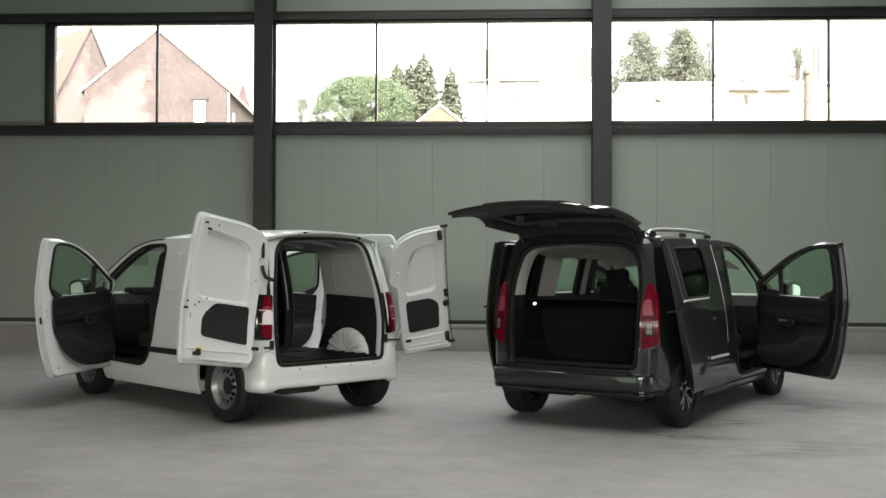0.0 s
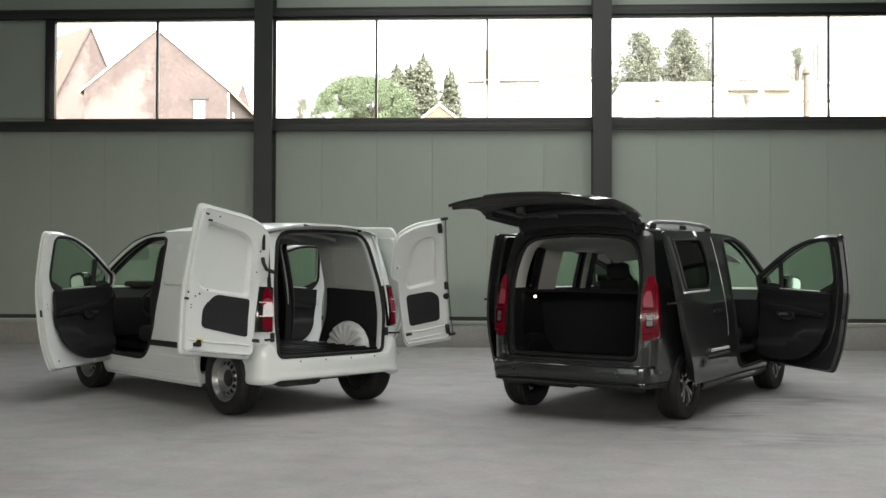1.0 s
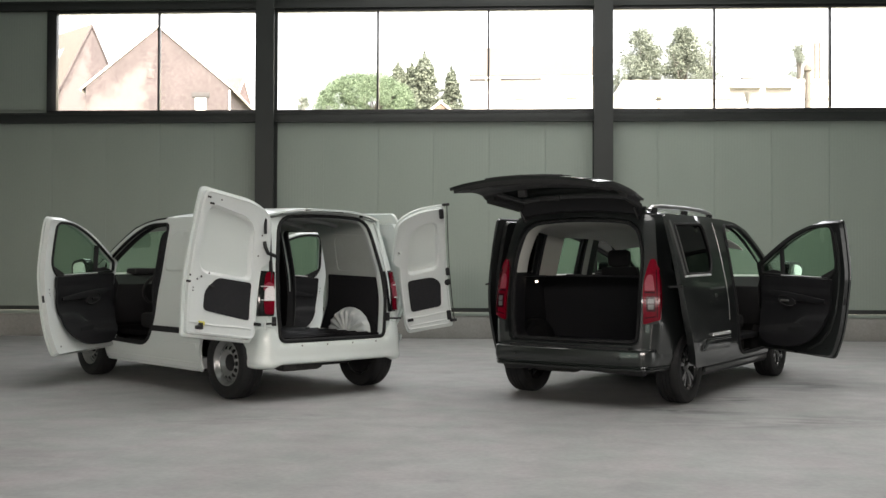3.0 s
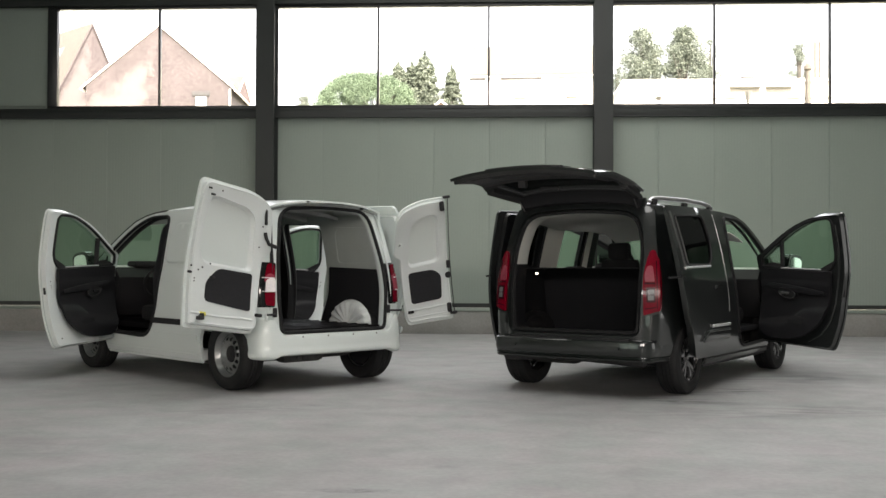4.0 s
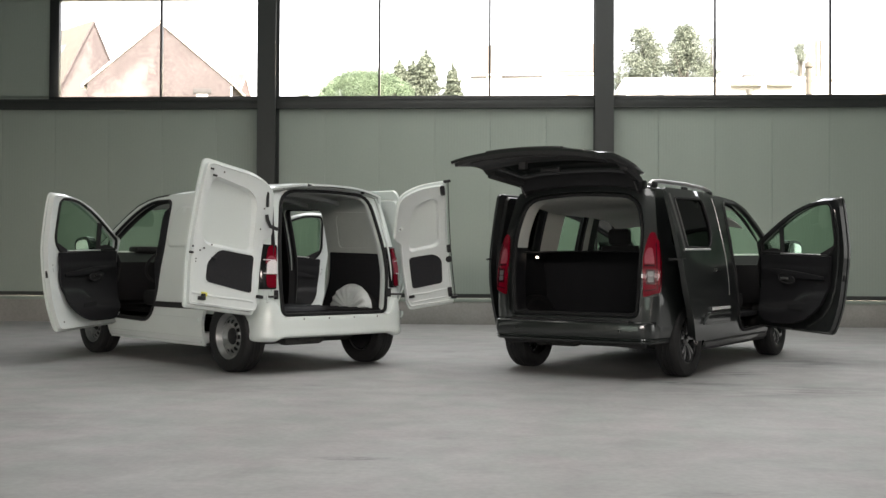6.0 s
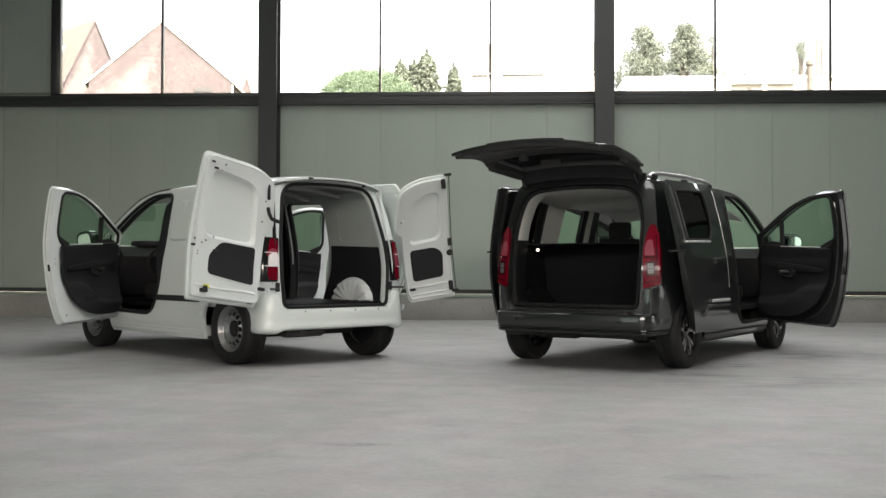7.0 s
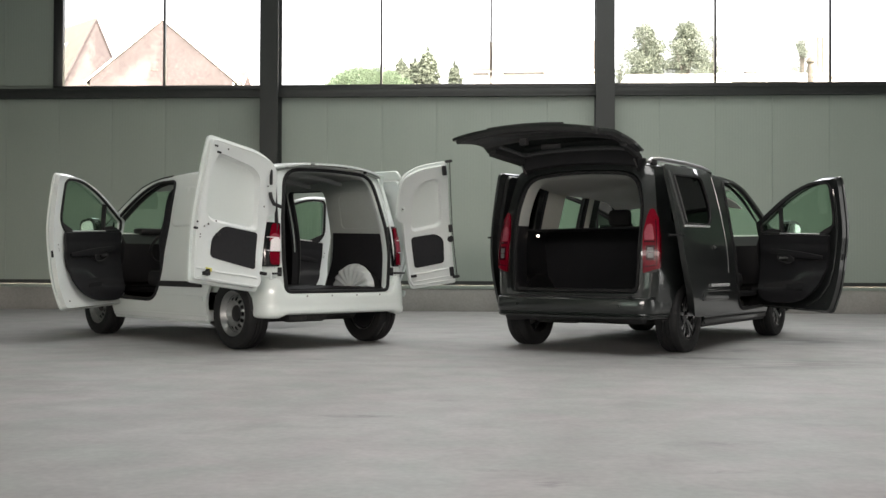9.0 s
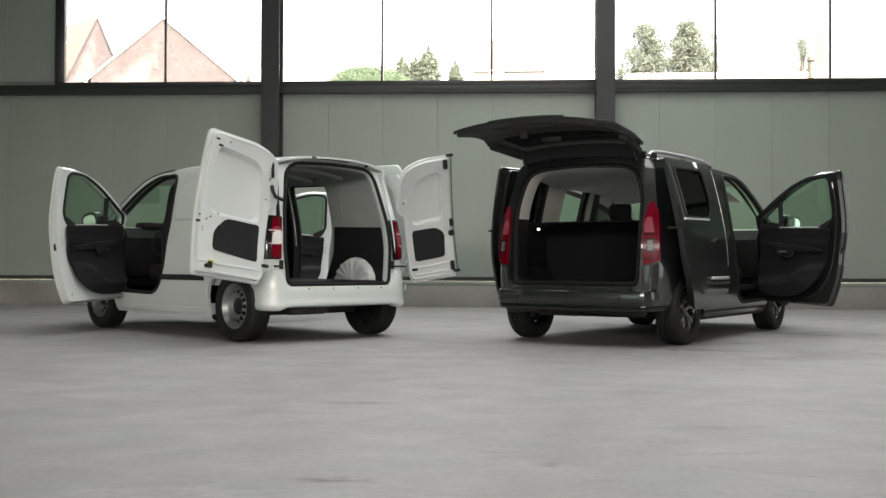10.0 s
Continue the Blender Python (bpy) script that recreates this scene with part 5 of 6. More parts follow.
    # this pale strip paints window light along the dashboard top
    part("dash_top_sheen", loft([[Vector((x, y, z)) for y, z in ((2.36, 1.143), (2.55, 1.160), (2.94, 1.097), (2.94, 1.090), (2.55, 1.150), (2.36, 1.135))] for x in (-0.80, -0.4, 0.0, 0.4, 0.80)]), PILLAR, dashboard, "pale strip for the window light on the dashboard")
    part("instrument_hood", moved(box(-0.20, 0.20, -0.12, 0.10, 0.0, 0.075, 0.03), Matrix.Translation((-0.40, 2.40, 1.135))), BLACK, dashboard)
    wheel = moved(lathe([(0.18 + 0.016 * math.cos(k * math.tau / 8), 0.016 * math.sin(k * math.tau / 8)) for k in range(8)], 32, closed=True), Matrix.Translation((-0.40, 2.10, 0.98)) @ Matrix.Rotation(radians(90 + 25), 4, "X") @ Matrix.Rotation(radians(90), 4, "Y"))
    part("steering_wheel", wheel, BLACK, van)
    part("firewall", box(-0.84, 0.84, 2.60, 2.64, 0.28, 1.06), BLACK, van)


def add_rear_door(van, s, paint, paint_in):
    """One of the two white load doors, built closed and swung right back."""
    meet = 0.13  # off centre: the left door is wider
    hx = s * 0.775
    if s < 0:
        out = [(-0.655, 0.60, 0.03), (-0.665, 0.95, 0.05), (-0.665, 1.22, 0.03), (-0.74, 1.27, 0.04), (-0.665, 1.70, 0.10), (-0.45, 1.785, 0.12), (meet - 0.005, 1.795, 0.06), (meet - 0.005, 0.53, 0.03), (-0.63, 0.535, 0.03)]
    else:
        out = [(meet + 0.005, 0.485, 0.03), (meet + 0.005, 1.795, 0.06), (0.45, 1.785, 0.12), (0.665, 1.70, 0.10), (0.74, 1.27, 0.04), (0.665, 1.22, 0.03), (0.665, 0.95, 0.05), (0.655, 0.57, 0.03), (0.63, 0.495, 0.03)]
    outline = rounded(out)
    door = part("rear_door", sheet(outline, [], on_rear(-0.03), (0, -1, 0), 0.02, 0.06), paint, van, "white load door swung wide open")
    door.matrix_basis = swing((0.812, -0.50, 0.60), (0.721, -0.54, 1.55), 153) if s > 0 else swing((-0.80, -0.62, 0.60), (-0.738, -0.547, 1.55), -170)
    door.matrix_basis = door.matrix_basis @ Matrix.Translation((0, -TAPER["shift"], 0))
    a, b = (-0.60, meet - 0.10) if s < 0 else (meet + 0.09, 0.62)
    if s < 0:
        recess = rounded([(a + 0.02, 1.08, 0.06), (a + 0.08, 1.56, 0.10), (-0.40, 1.63, 0.06), (b - 0.02, 1.67, 0.08), (b + 0.01, 1.20, 0.12), (b - 0.06, 1.08, 0.08)])
        pad = rounded([(a, 0.71, 0.03), (a - 0.005, 1.075, 0.04), (b - 0.22, 1.075, 0.06), (b - 0.085, 0.935, 0.05), (b - 0.075, 0.755, 0.05)])
    else:
        recess = rounded([(a + 0.02, 1.12, 0.08), (a + 0.01, 1.64, 0.09), (0.40, 1.63, 0.06), (b - 0.09, 1.55, 0.10), (b - 0.03, 1.10, 0.08)])
        pad = rounded([(a + 0.025, 0.72, 0.04), (a + 0.005, 0.98, 0.05), (a + 0.09, 1.05, 0.05), (b - 0.03, 1.05, 0.04), (b - 0.035, 0.71, 0.04)])
    k = 0.89 if s < 0 else 0.94
    mid = sum(pad, Vector((0, 0))) / len(pad)
    pad = [mid + (p - mid) * k for p in pad]
    c = sum(outline, Vector((0, 0))) / len(outline)
    inner = [c + (p - c) * 0.955 for p in outline]
    frame_ob = part("inner_frame", sheet(inner, [recess, pad], on_rear(-0.012), (0, -1, 0), 0.042, 0.05), paint_in, door)
    rc = sum(recess, Vector((0, 0))) / len(recess)
    loop = resample(recess, 0.05)
    slope = bmesh.new()
    rings = [[slope.verts.new(on_rear(d)(*(rc + (p - rc) * q))) for p in loop] for q, d in ((1.02, 0.0305), (0.99, 0.026), (0.955, 0.008), (0.925, -0.004), (0.90, -0.008))]
    for ra, rb in zip(rings, rings[1:]):
        for i in range(len(loop)):
            j = (i + 1) % len(loop)
            slope.faces.new([ra[i], ra[j], rb[j], rb[i]])
    part("recess_slope", slope, paint_in, frame_ob)
    part("inner_flange", ring_tube([c + (p - c) * 0.93 for p in outline], on_rear(0.026), 0.010), paint_in, frame_ob)
    pc = sum(pad, Vector((0, 0))) / len(pad)
    part("lower_trim", sheet([pc + (p - pc) * 1.03 for p in pad], [], on_rear(0.036), (0, 1, 0), 0.012, 0.08), LINING, door, "black lower door lining")
    x0, x1 = (-0.60, meet - 0.05) if s < 0 else (meet + 0.05, 0.61)
    part("pressed_ridge", tube([on_rear(0.026)(x0 + (x1 - x0) * k / 8, 0.652 + 0.004 * math.sin(k)) for k in range(9)], 0.012, 8), paint_in, frame_ob)
    part("pressed_ridge", tube([on_rear(0.026)(x0 + (x1 - x0) * k / 8, 0.575) for k in range(9)], 0.010, 8), paint_in, frame_ob)
    # latch, rods, stops
    free = meet + (-0.03 if s < 0 else 0.03)
    face = on_rear(0.036)

    def fitting(name, x, z, w, d, h, m, bevel=0.006):
        part(name, moved(box(-w, w, -0.01, d, -h, h, bevel), Matrix.Translation(face(x, z))), m, door)

    def plug(name, x, z, r, m):
        part(name, moved(lathe([(0.0, 0.004), (r * 0.8, 0.004), (r, 0.0)], 12), Matrix.Translation(face(x, z)) @ Matrix.Rotation(radians(90), 4, "Z")), m, door)

    if s > 0:
        fitting("latch", free + 0.02, 0.62, 0.022, 0.03, 0.05, BLACK, 0.01)
        fitting("latch", free + 0.03, 1.70, 0.022, 0.03, 0.05, BLACK, 0.01)
        for z in (0.56, 1.79):
            fitting("rod_end", free - 0.02, z, 0.035, 0.03, 0.014, BLACK)
        plug("stop_buffer", free - 0.005, 0.965, 0.035, BLACK)
        fitting("stop_buffer", free - 0.01, 1.08, 0.018, 0.03, 0.04, BLACK)
        part("latch_rod", tube([face(free - 0.03, z) + Vector((0, 0.012, 0)) for z in (0.54, 0.8, 1.1, 1.4, 1.78)], 0.005), BLACK, door)
        plug("buffer_cup", 0.66, 1.36, 0.03, WHITE)
        plug("buffer", 0.66, 1.36, 0.014, SEAL)
        fitting("check_bracket", 0.60, 0.64, 0.03, 0.02, 0.014, BLACK)
    else:
        fitting("slot_cover", -0.605, 1.585, 0.012, 0.012, 0.095, BLACK)
        part("check_strap", tube([face(-0.635, 1.43), face(-0.64, 1.38) + Vector((0, 0.02, 0)), face(-0.67, 1.33) + Vector((0, 0.03, 0)), face(-0.74, 1.31) + Vector((0, 0.035, 0))], 0.017), BLACK, door)
        fitting("edge_latch", free + 0.01, 0.99, 0.020, 0.012, 0.010, BLACK)
        fitting("lower_striker", -0.02, 0.615, 0.032, 0.03, 0.016, BLACK)
        fitting("lower_striker", -0.035, 0.635, 0.014, 0.03, 0.02, BLACK)
        fitting("pad_catch", -0.135, 0.975, 0.022, 0.018, 0.010, BLACK)
        fitting("yellow_tag", -0.055, 0.655, 0.032, 0.004, 0.016, YELLOW, 0.002)
        fitting("hinge_check", -0.66, 0.70, 0.035, 0.02, 0.014, BLACK)
        for x, z, r in ((0.055, 1.70, 0.010), (0.035, 1.70, 0.010), (-0.09, 1.70, 0.008), (0.10, 1.045, 0.010), (0.02, 1.02, 0.008), (-0.02, 1.045, 0.009), (-0.10, 1.085, 0.008), (0.055, 0.945, 0.006), (0.055, 0.92, 0.006), (-0.60, 1.48, 0.008), (-0.60, 1.30, 0.008)):
            plug("drain_hole", x, z, r, SEAL)
        fitting("slot", 0.0, 1.655, 0.022, 0.004, 0.008, SEAL, 0.002)
    for z in (0.70, 1.36):
        part("hinge", tube([(s * 0.80, -0.565 + 0.02 * (z > 1), z - 0.03), (s * 0.80, -0.565 + 0.02 * (z > 1), z + 0.03)], 0.016), paint_in, door)
    part("check_strap", tube([(s * 0.66, -0.55, 0.72), (s * 0.72, -0.60, 0.72), (s * 0.80, -0.62, 0.72)], 0.010), BLACK, van)
    return door


def add_tailgate(van, paint):
    def on_rear(inset=0.0):
        return lambda x, z: Vector((x, rear_y(z) + inset + (0.02 + 0.07 * min(1, max(0, (z - 0.9) / 0.6))) * (abs(x) / 0.75) ** 6 - (0.045 + 0.02 * max(0.0, min(1.0, (1.25 - z) / 0.5))) * (1 - (x / 0.75) ** 2), z))
    top, bot = 1.745, 0.575
    out = rounded([(-0.715, bot, 0.03), (-0.70, 0.75, 0.1), (-0.70, 1.05, 0.1), (-0.755, 1.24, 0.04), (-0.665, 1.64, 0.06), (-0.5, top, 0.08), (0.5, top, 0.08), (0.665, 1.64, 0.06), (0.755, 1.24, 0.04), (0.70, 1.05, 0.1), (0.70, 0.75, 0.1), (0.715, bot, 0.03)])
    pane = rounded([(-0.60, 1.16, 0.06), (-0.55, 1.60, 0.07), (0.55, 1.60, 0.07), (0.60, 1.16, 0.06)])
    gate = part("tailgate", sheet(out, [pane], on_rear(-0.02), (0, -1, 0), 0.024, 0.04), paint, van, "dark grey tailgate raised fully open")
    gate.matrix_basis = swing((0, -0.40, 1.765), (1, -0.40, 1.765), -84.3) @ Matrix.Translation((0, -TAPER["shift"], 0))
    g = part("rear_window", sheet([p * 1.02 - Vector((0, 0.028)) for p in pane], [], on_rear(-0.012), (0, -1, 0), 0.006, 0.1), PRIVACY, gate, "dark privacy glass")
    g.visible_shadow = False
    c = Vector((0, 1.15))
    lower = rounded([(-0.54, bot + 0.05, 0.06), (-0.60, 0.8, 0.1), (-0.62, 1.10, 0.05), (0.62, 1.10, 0.05), (0.60, 0.8, 0.1), (0.54, bot + 0.05, 0.06)])
    part("inner_trim", sheet(lower, [], lambda x, z: on_rear(0.045 + 0.03 * math.exp(-((z - 0.72) / 0.1) ** 2) * (abs(x) < 0.3) + 0.02 * math.exp(-((z - 1.0) / 0.05) ** 2))(x, z), (0, 1, 0), 0.04, 0.05), GATETRIM, gate, "charcoal plastic inner trim")
    part("inner_frame", sheet([c + (p - c) * 0.965 for p in out], [pane, [c + (p - c) * 0.9 for p in lower]], on_rear(0.0), (0, -1, 0), 0.035, 0.07), GATETRIM, gate)
    for s in (-1, 1):
        part("window_rail", loft([[on_rear(q)(s * (0.66 - 0.07 * t) + a, 1.18 + 0.46 * t) for a, q in ((-0.04, 0.03), (0.04, 0.03), (0.035, 0.075), (-0.035, 0.075))] for t in (0, 0.3, 0.6, 1.0)]), GATETRIM, gate)
    part("top_rail", loft([[on_rear(q)(x, 1.665 + a) for a, q in ((-0.06, 0.03), (0.06, 0.03), (0.06, 0.13), (0.03, 0.155), (-0.03, 0.14))] for x in (-0.60, -0.56, -0.3, 0, 0.3, 0.56, 0.60)]), TRIM, gate)
    spoiler = bmesh.new()
    loft([[Vector((x, -0.34 + TAPER["shift"] + 0.02 * (abs(x) / 0.6) ** 2 + a, 1.775 + b - 0.03 * (abs(x) / 0.62) ** 2)) for a, b in ((0.0, 0.0), (-0.05, 0.010), (-0.10, 0.0), (-0.105, -0.012), (-0.08, -0.03), (-0.03, -0.04))] for x in (-0.63, -0.55, -0.3, 0, 0.3, 0.55, 0.63)], bm=spoiler)
    part("spoiler", spoiler, paint, gate)
    part("high_brake_lamp", box(-0.14, 0.14, TAPER["shift"] - 0.46, TAPER["shift"] - 0.44, 1.755, 1.768, 0.004), DARKRED, gate)
    part("wiper", tube([(0.0, rear_y(1.14) - 0.03, 1.13), (0.05, rear_y(1.18) - 0.05, 1.16), (0.38, rear_y(1.2) - 0.045, 1.20)], 0.008), BLACK, gate)
    part("number_plate_recess", sheet(rounded([(-0.30, 0.80, 0.02), (-0.30, 0.95, 0.02), (0.30, 0.95, 0.02), (0.30, 0.80, 0.02)]), [], on_rear(-0.03), (0, -1, 0), 0.008, 0.08), BLACK, gate)
    part("plate_light_bar", loft([[on_rear(q)(x, 0.64 + a) for a, q in ((-0.03, -0.018), (0.03, -0.018), (0.022, -0.034), (-0.022, -0.034))] for x in (-0.36, -0.2, 0, 0.2, 0.36)]), BLACK, gate, "black plastic bar under the plate recess")
    part("grab_handle", moved(box(-0.09, 0.09, -0.02, 0.02, -0.02, 0.02, 0.01), Matrix.Translation((0.22, rear_y(0.68) + 0.11, 0.69))), BLACK, gate)
    part("lock", moved(box(-0.035, 0.035, -0.03, 0.03, -0.02, 0.03, 0.008), Matrix.Translation((0, rear_y(0.62) + 0.06, 0.615))), BLACK, gate)
    # added black strip that hides glints on the roof edge by the hinges
    cover = []
    for k in range(15):
        x = -0.60 + 1.20 * k / 14
        zt = 1.695 + 0.085 * (1 - (abs(x) / 0.70) ** 2.6)
        cover.append([Vector((x, y, zt + d)) for y, d in ((-0.455, -0.085), (-0.485, -0.05), (-0.485, 0.0), (-0.44, 0.022), (-0.36, 0.018), (-0.355, -0.02))])
    part("roof_glint_mask", loft(cover), TRIM, van, "added black strip over the glints on the rear roof edge")
    # gas struts from the gate to the body
    m = gate.matrix_basis
    for s in (-1, 1):
        p0 = Vector((s * 0.57, -0.40, 1.60))
        p1 = m @ Vector((s * 0.58, -0.44, 1.58))
        strut = part("gas_strut", tube([p0, p0.lerp(p1, 0.55)], 0.012), BLACK, van)
        part("piston_rod", tube([p0.lerp(p1, 0.55), p1], 0.006), METAL, strut)
    return gate


def make_white_van(origin, yaw):
    TAPER["rear"], TAPER["shift"] = 0.13, 0.075
    van = tagged(new("panel_van"), "white panel van with all its doors open, on steel wheels", "van", "vans")
    van.matrix_basis = pose(*origin, 0, 0, yaw)
    floor = 0.55
    add_shell(van, WHITE, WHITE_IN, False, floor)
    for y in (0, WHEELBASE):
        for s in (-1, 1):
            make_wheel("wheel", van, s, y, True)
    add_bumper(van, WHITE, False, 0.075)
    for s in (-1, 1):
        add_tail_lamp(van, s, False)
        add_rear_door(van, s, WHITE, WHITE_IN)
        add_front_door(van, s, WHITE, WHITE_IN, False, 60 if s < 0 else 88)
    blank = rounded([(0.30, 1.18, 0.08), (0.30, 1.58, 0.10), (1.02, 1.60, 0.12), (1.10, 1.42, 0.15), (1.10, 1.18, 0.10)])
    bc = sum(blank, Vector((0, 0))) / len(blank)
    panel = bmesh.new()
    loop = resample(blank, 0.05)
    rings = [[panel.verts.new(on_side(-1, -d)(*(bc + (p - bc) * q))) for p in loop] for q, d in ((1.0, 0.0008), (0.975, 0.004), (0.94, 0.012), (0.91, 0.015), (0.88, 0.0155))]
    for ra, rb in zip(rings, rings[1:]):
        for i in range(len(loop)):
            j = (i + 1) % len(loop)
            panel.faces.new([ra[i], ra[j], rb[j], rb[i]])
    sheet([bc + (p - bc) * 0.885 for p in loop], [], on_side(-1, -0.0155), (-1, 0, 0), 0.006, 0.06, panel)
    part("pressed_panel", panel, WHITE, van, "pressed blank in place of a side window")
    part("side_moulding", sheet([Vector(p) for p in ((0.42, 0.575), (0.42, 0.632), (1.28, 0.632), (1.28, 0.575))], [], on_side(-1, -0.014), (-1, 0, 0), 0.016, 0.06), BLACK, van, "black side moulding strip")
    part("rub_strip", sheet(rounded([(0.42, 0.44, 0.01), (0.42, 0.49, 0.02), (1.32, 0.49, 0.02), (1.32, 0.44, 0.01)]), [], on_side(-1, -0.010), (-1, 0, 0), 0.012, 0.05), WHITE, van)
    part("roof_edge_strip", tube([on_rear(-0.006)(x, 1.690 + 0.085 * (1 - (abs(x) / 0.70) ** 2.6)) for x in (-0.46, -0.36, -0.24, -0.12, 0.0, 0.12, 0.24)], 0.009, 6), SEAL, van, "black strip along the rear roof edge")
    for x in (-0.52, 0.44):
        part("door_stop", box(x - 0.014, x + 0.014, rear_y(1.7) - 0.03, rear_y(1.7), 1.722, 1.742, 0.004), SEAL, van)
    for s in (-1, 1):
        part("gutter_strip", tube([on_top(0.004)(s * 0.742, y) for y in (1.30, 1.5, 1.7, 1.9, 2.1, 2.3, 2.5, 2.7, 2.9)], 0.014, 6), BLACK, van, "black strip along the roof gutter")
    add_sliding_door(van, 1, WHITE, WHITE_IN, False, -0.72, 0.15)
    # load bay: linings, wheel housings, bulkhead, ribbed mat
    for s in (-1, 1):
        low = rounded([(-0.50, 1.12, 0.02), (0.56, 1.15, 0.02), (0.61, 0.85, 0.05), (0.73, floor + 0.01, 0.01), (0.38, floor + 0.01, 0.01), (0.29, 0.70, 0.05), (0.10, 0.795, 0.10), (-0.09, 0.70, 0.05), (-0.17, floor + 0.012, 0.02), (-0.49, floor + 0.012, 0.02)])
        part("lower_lining", sheet(low, [], on_side(s, 0.10), (-s, 0, 0), 0.006, 0.1), LINING, van, "black lower load bay lining")
        up = rounded([(-0.36, 1.16, 0.05), (-0.30, 1.55, 0.10), (0.44, 1.58, 0.10), (0.46, 1.16, 0.08)])
        hole = [Vector((0.06, 1.36)) + (p - Vector((0.06, 1.36))) * 0.84 for p in up]
        part("upper_panel_frame", sheet(up, [hole], on_side(s, 0.095), (-s, 0, 0), 0.016, 0.06), PANELSHADE, van)
        add_fan_arch(van, s, floor, WHITE_IN)
        jamb = [Vector(p) for p in ((-0.53, floor), (-0.55, 0.95), (-0.53, 1.2), (-0.40, 1.64), (-0.33, 1.64), (-0.46, 1.2), (-0.475, 0.95), (-0.46, floor))]
        part("rear_pillar_lining", sheet(jamb, [], on_side(s, 0.112), (-s, 0, 0), 0.012, 0.05), WHITE_IN if s > 0 else BLACK, van)
        for z in (0.7, 0.8, 0.92, 1.02, 1.14, 1.25, 1.36, 1.47):
            y = lerp_table(z, ((0.6, -0.49), (0.95, -0.51), (1.2, -0.495), (1.64, -0.365)))
            part("pillar_hole", moved(lathe([(0.0, 0.003), (0.010, 0.003), (0.012, 0.0)], 10), Matrix.Translation((s * (side_w(y, z) - 0.113), y, z)) @ Matrix.Diagonal((-s, 1, 1, 1))), SEAL, van)
    part("centre_post_trim", loft([[Vector((side_w(1.3, z) - d, y, z)) for d, y in ((0.115, 1.47), (0.115, 1.335 + 0.06 * max(0, 0.9 - z)), (0.008, 1.335 + 0.06 * max(0, 0.9 - z)), (0.008, 1.37), (0.10, 1.47))] for z in (floor, 0.7, 0.9, 1.1, 1.3, 1.5, 1.64)]), BLACK, van, "black trim on the centre post")
    part("bulkhead", sheet(rounded([(-0.80, floor, 0.02), (-0.80, 1.1, 0.05), (-0.68, 1.62, 0.1), (0.68, 1.62, 0.1), (0.80, 1.1, 0.05), (0.80, floor, 0.02)]), [], lambda x, z: Vector((x, 1.475 + 0.012 * math.sin(z * 14), z)), (0, -1, 0), 0.02, 0.08), LINING, van, "black load bay bulkhead")
    for k in range(12):
        y = -0.47 + k * 0.165
        part("mat_rib", loft([[Vector((x, y + d + 0.006 * math.sin(x * 9 + k), floor + h)) for d, h in ((-0.034, 0.0), (-0.024, 0.022), (0.0, 0.030), (0.024, 0.022), (0.034, 0.0))] for x in (-0.62, -0.45, -0.3, -0.15, 0.0, 0.15, 0.3, 0.45, 0.62)], closed=False), GLOSSMAT, van)
    for y in (-0.3, 0.25, 0.8):
        part("roof_bow", loft([[Vector((x, y + a, 1.735 - 0.07 * (abs(x) / 0.66) ** 2.6 + b)) for a, b in ((-0.04, 0.0), (-0.03, -0.03), (0.03, -0.03), (0.04, 0.0))] for x in (-0.64, -0.5, -0.25, 0, 0.25, 0.5, 0.64)]), ROOFSHADE, van)
    for x in (-0.4, 0.38):
        add_seat(van, x, 1.78, 0.58)
    return van


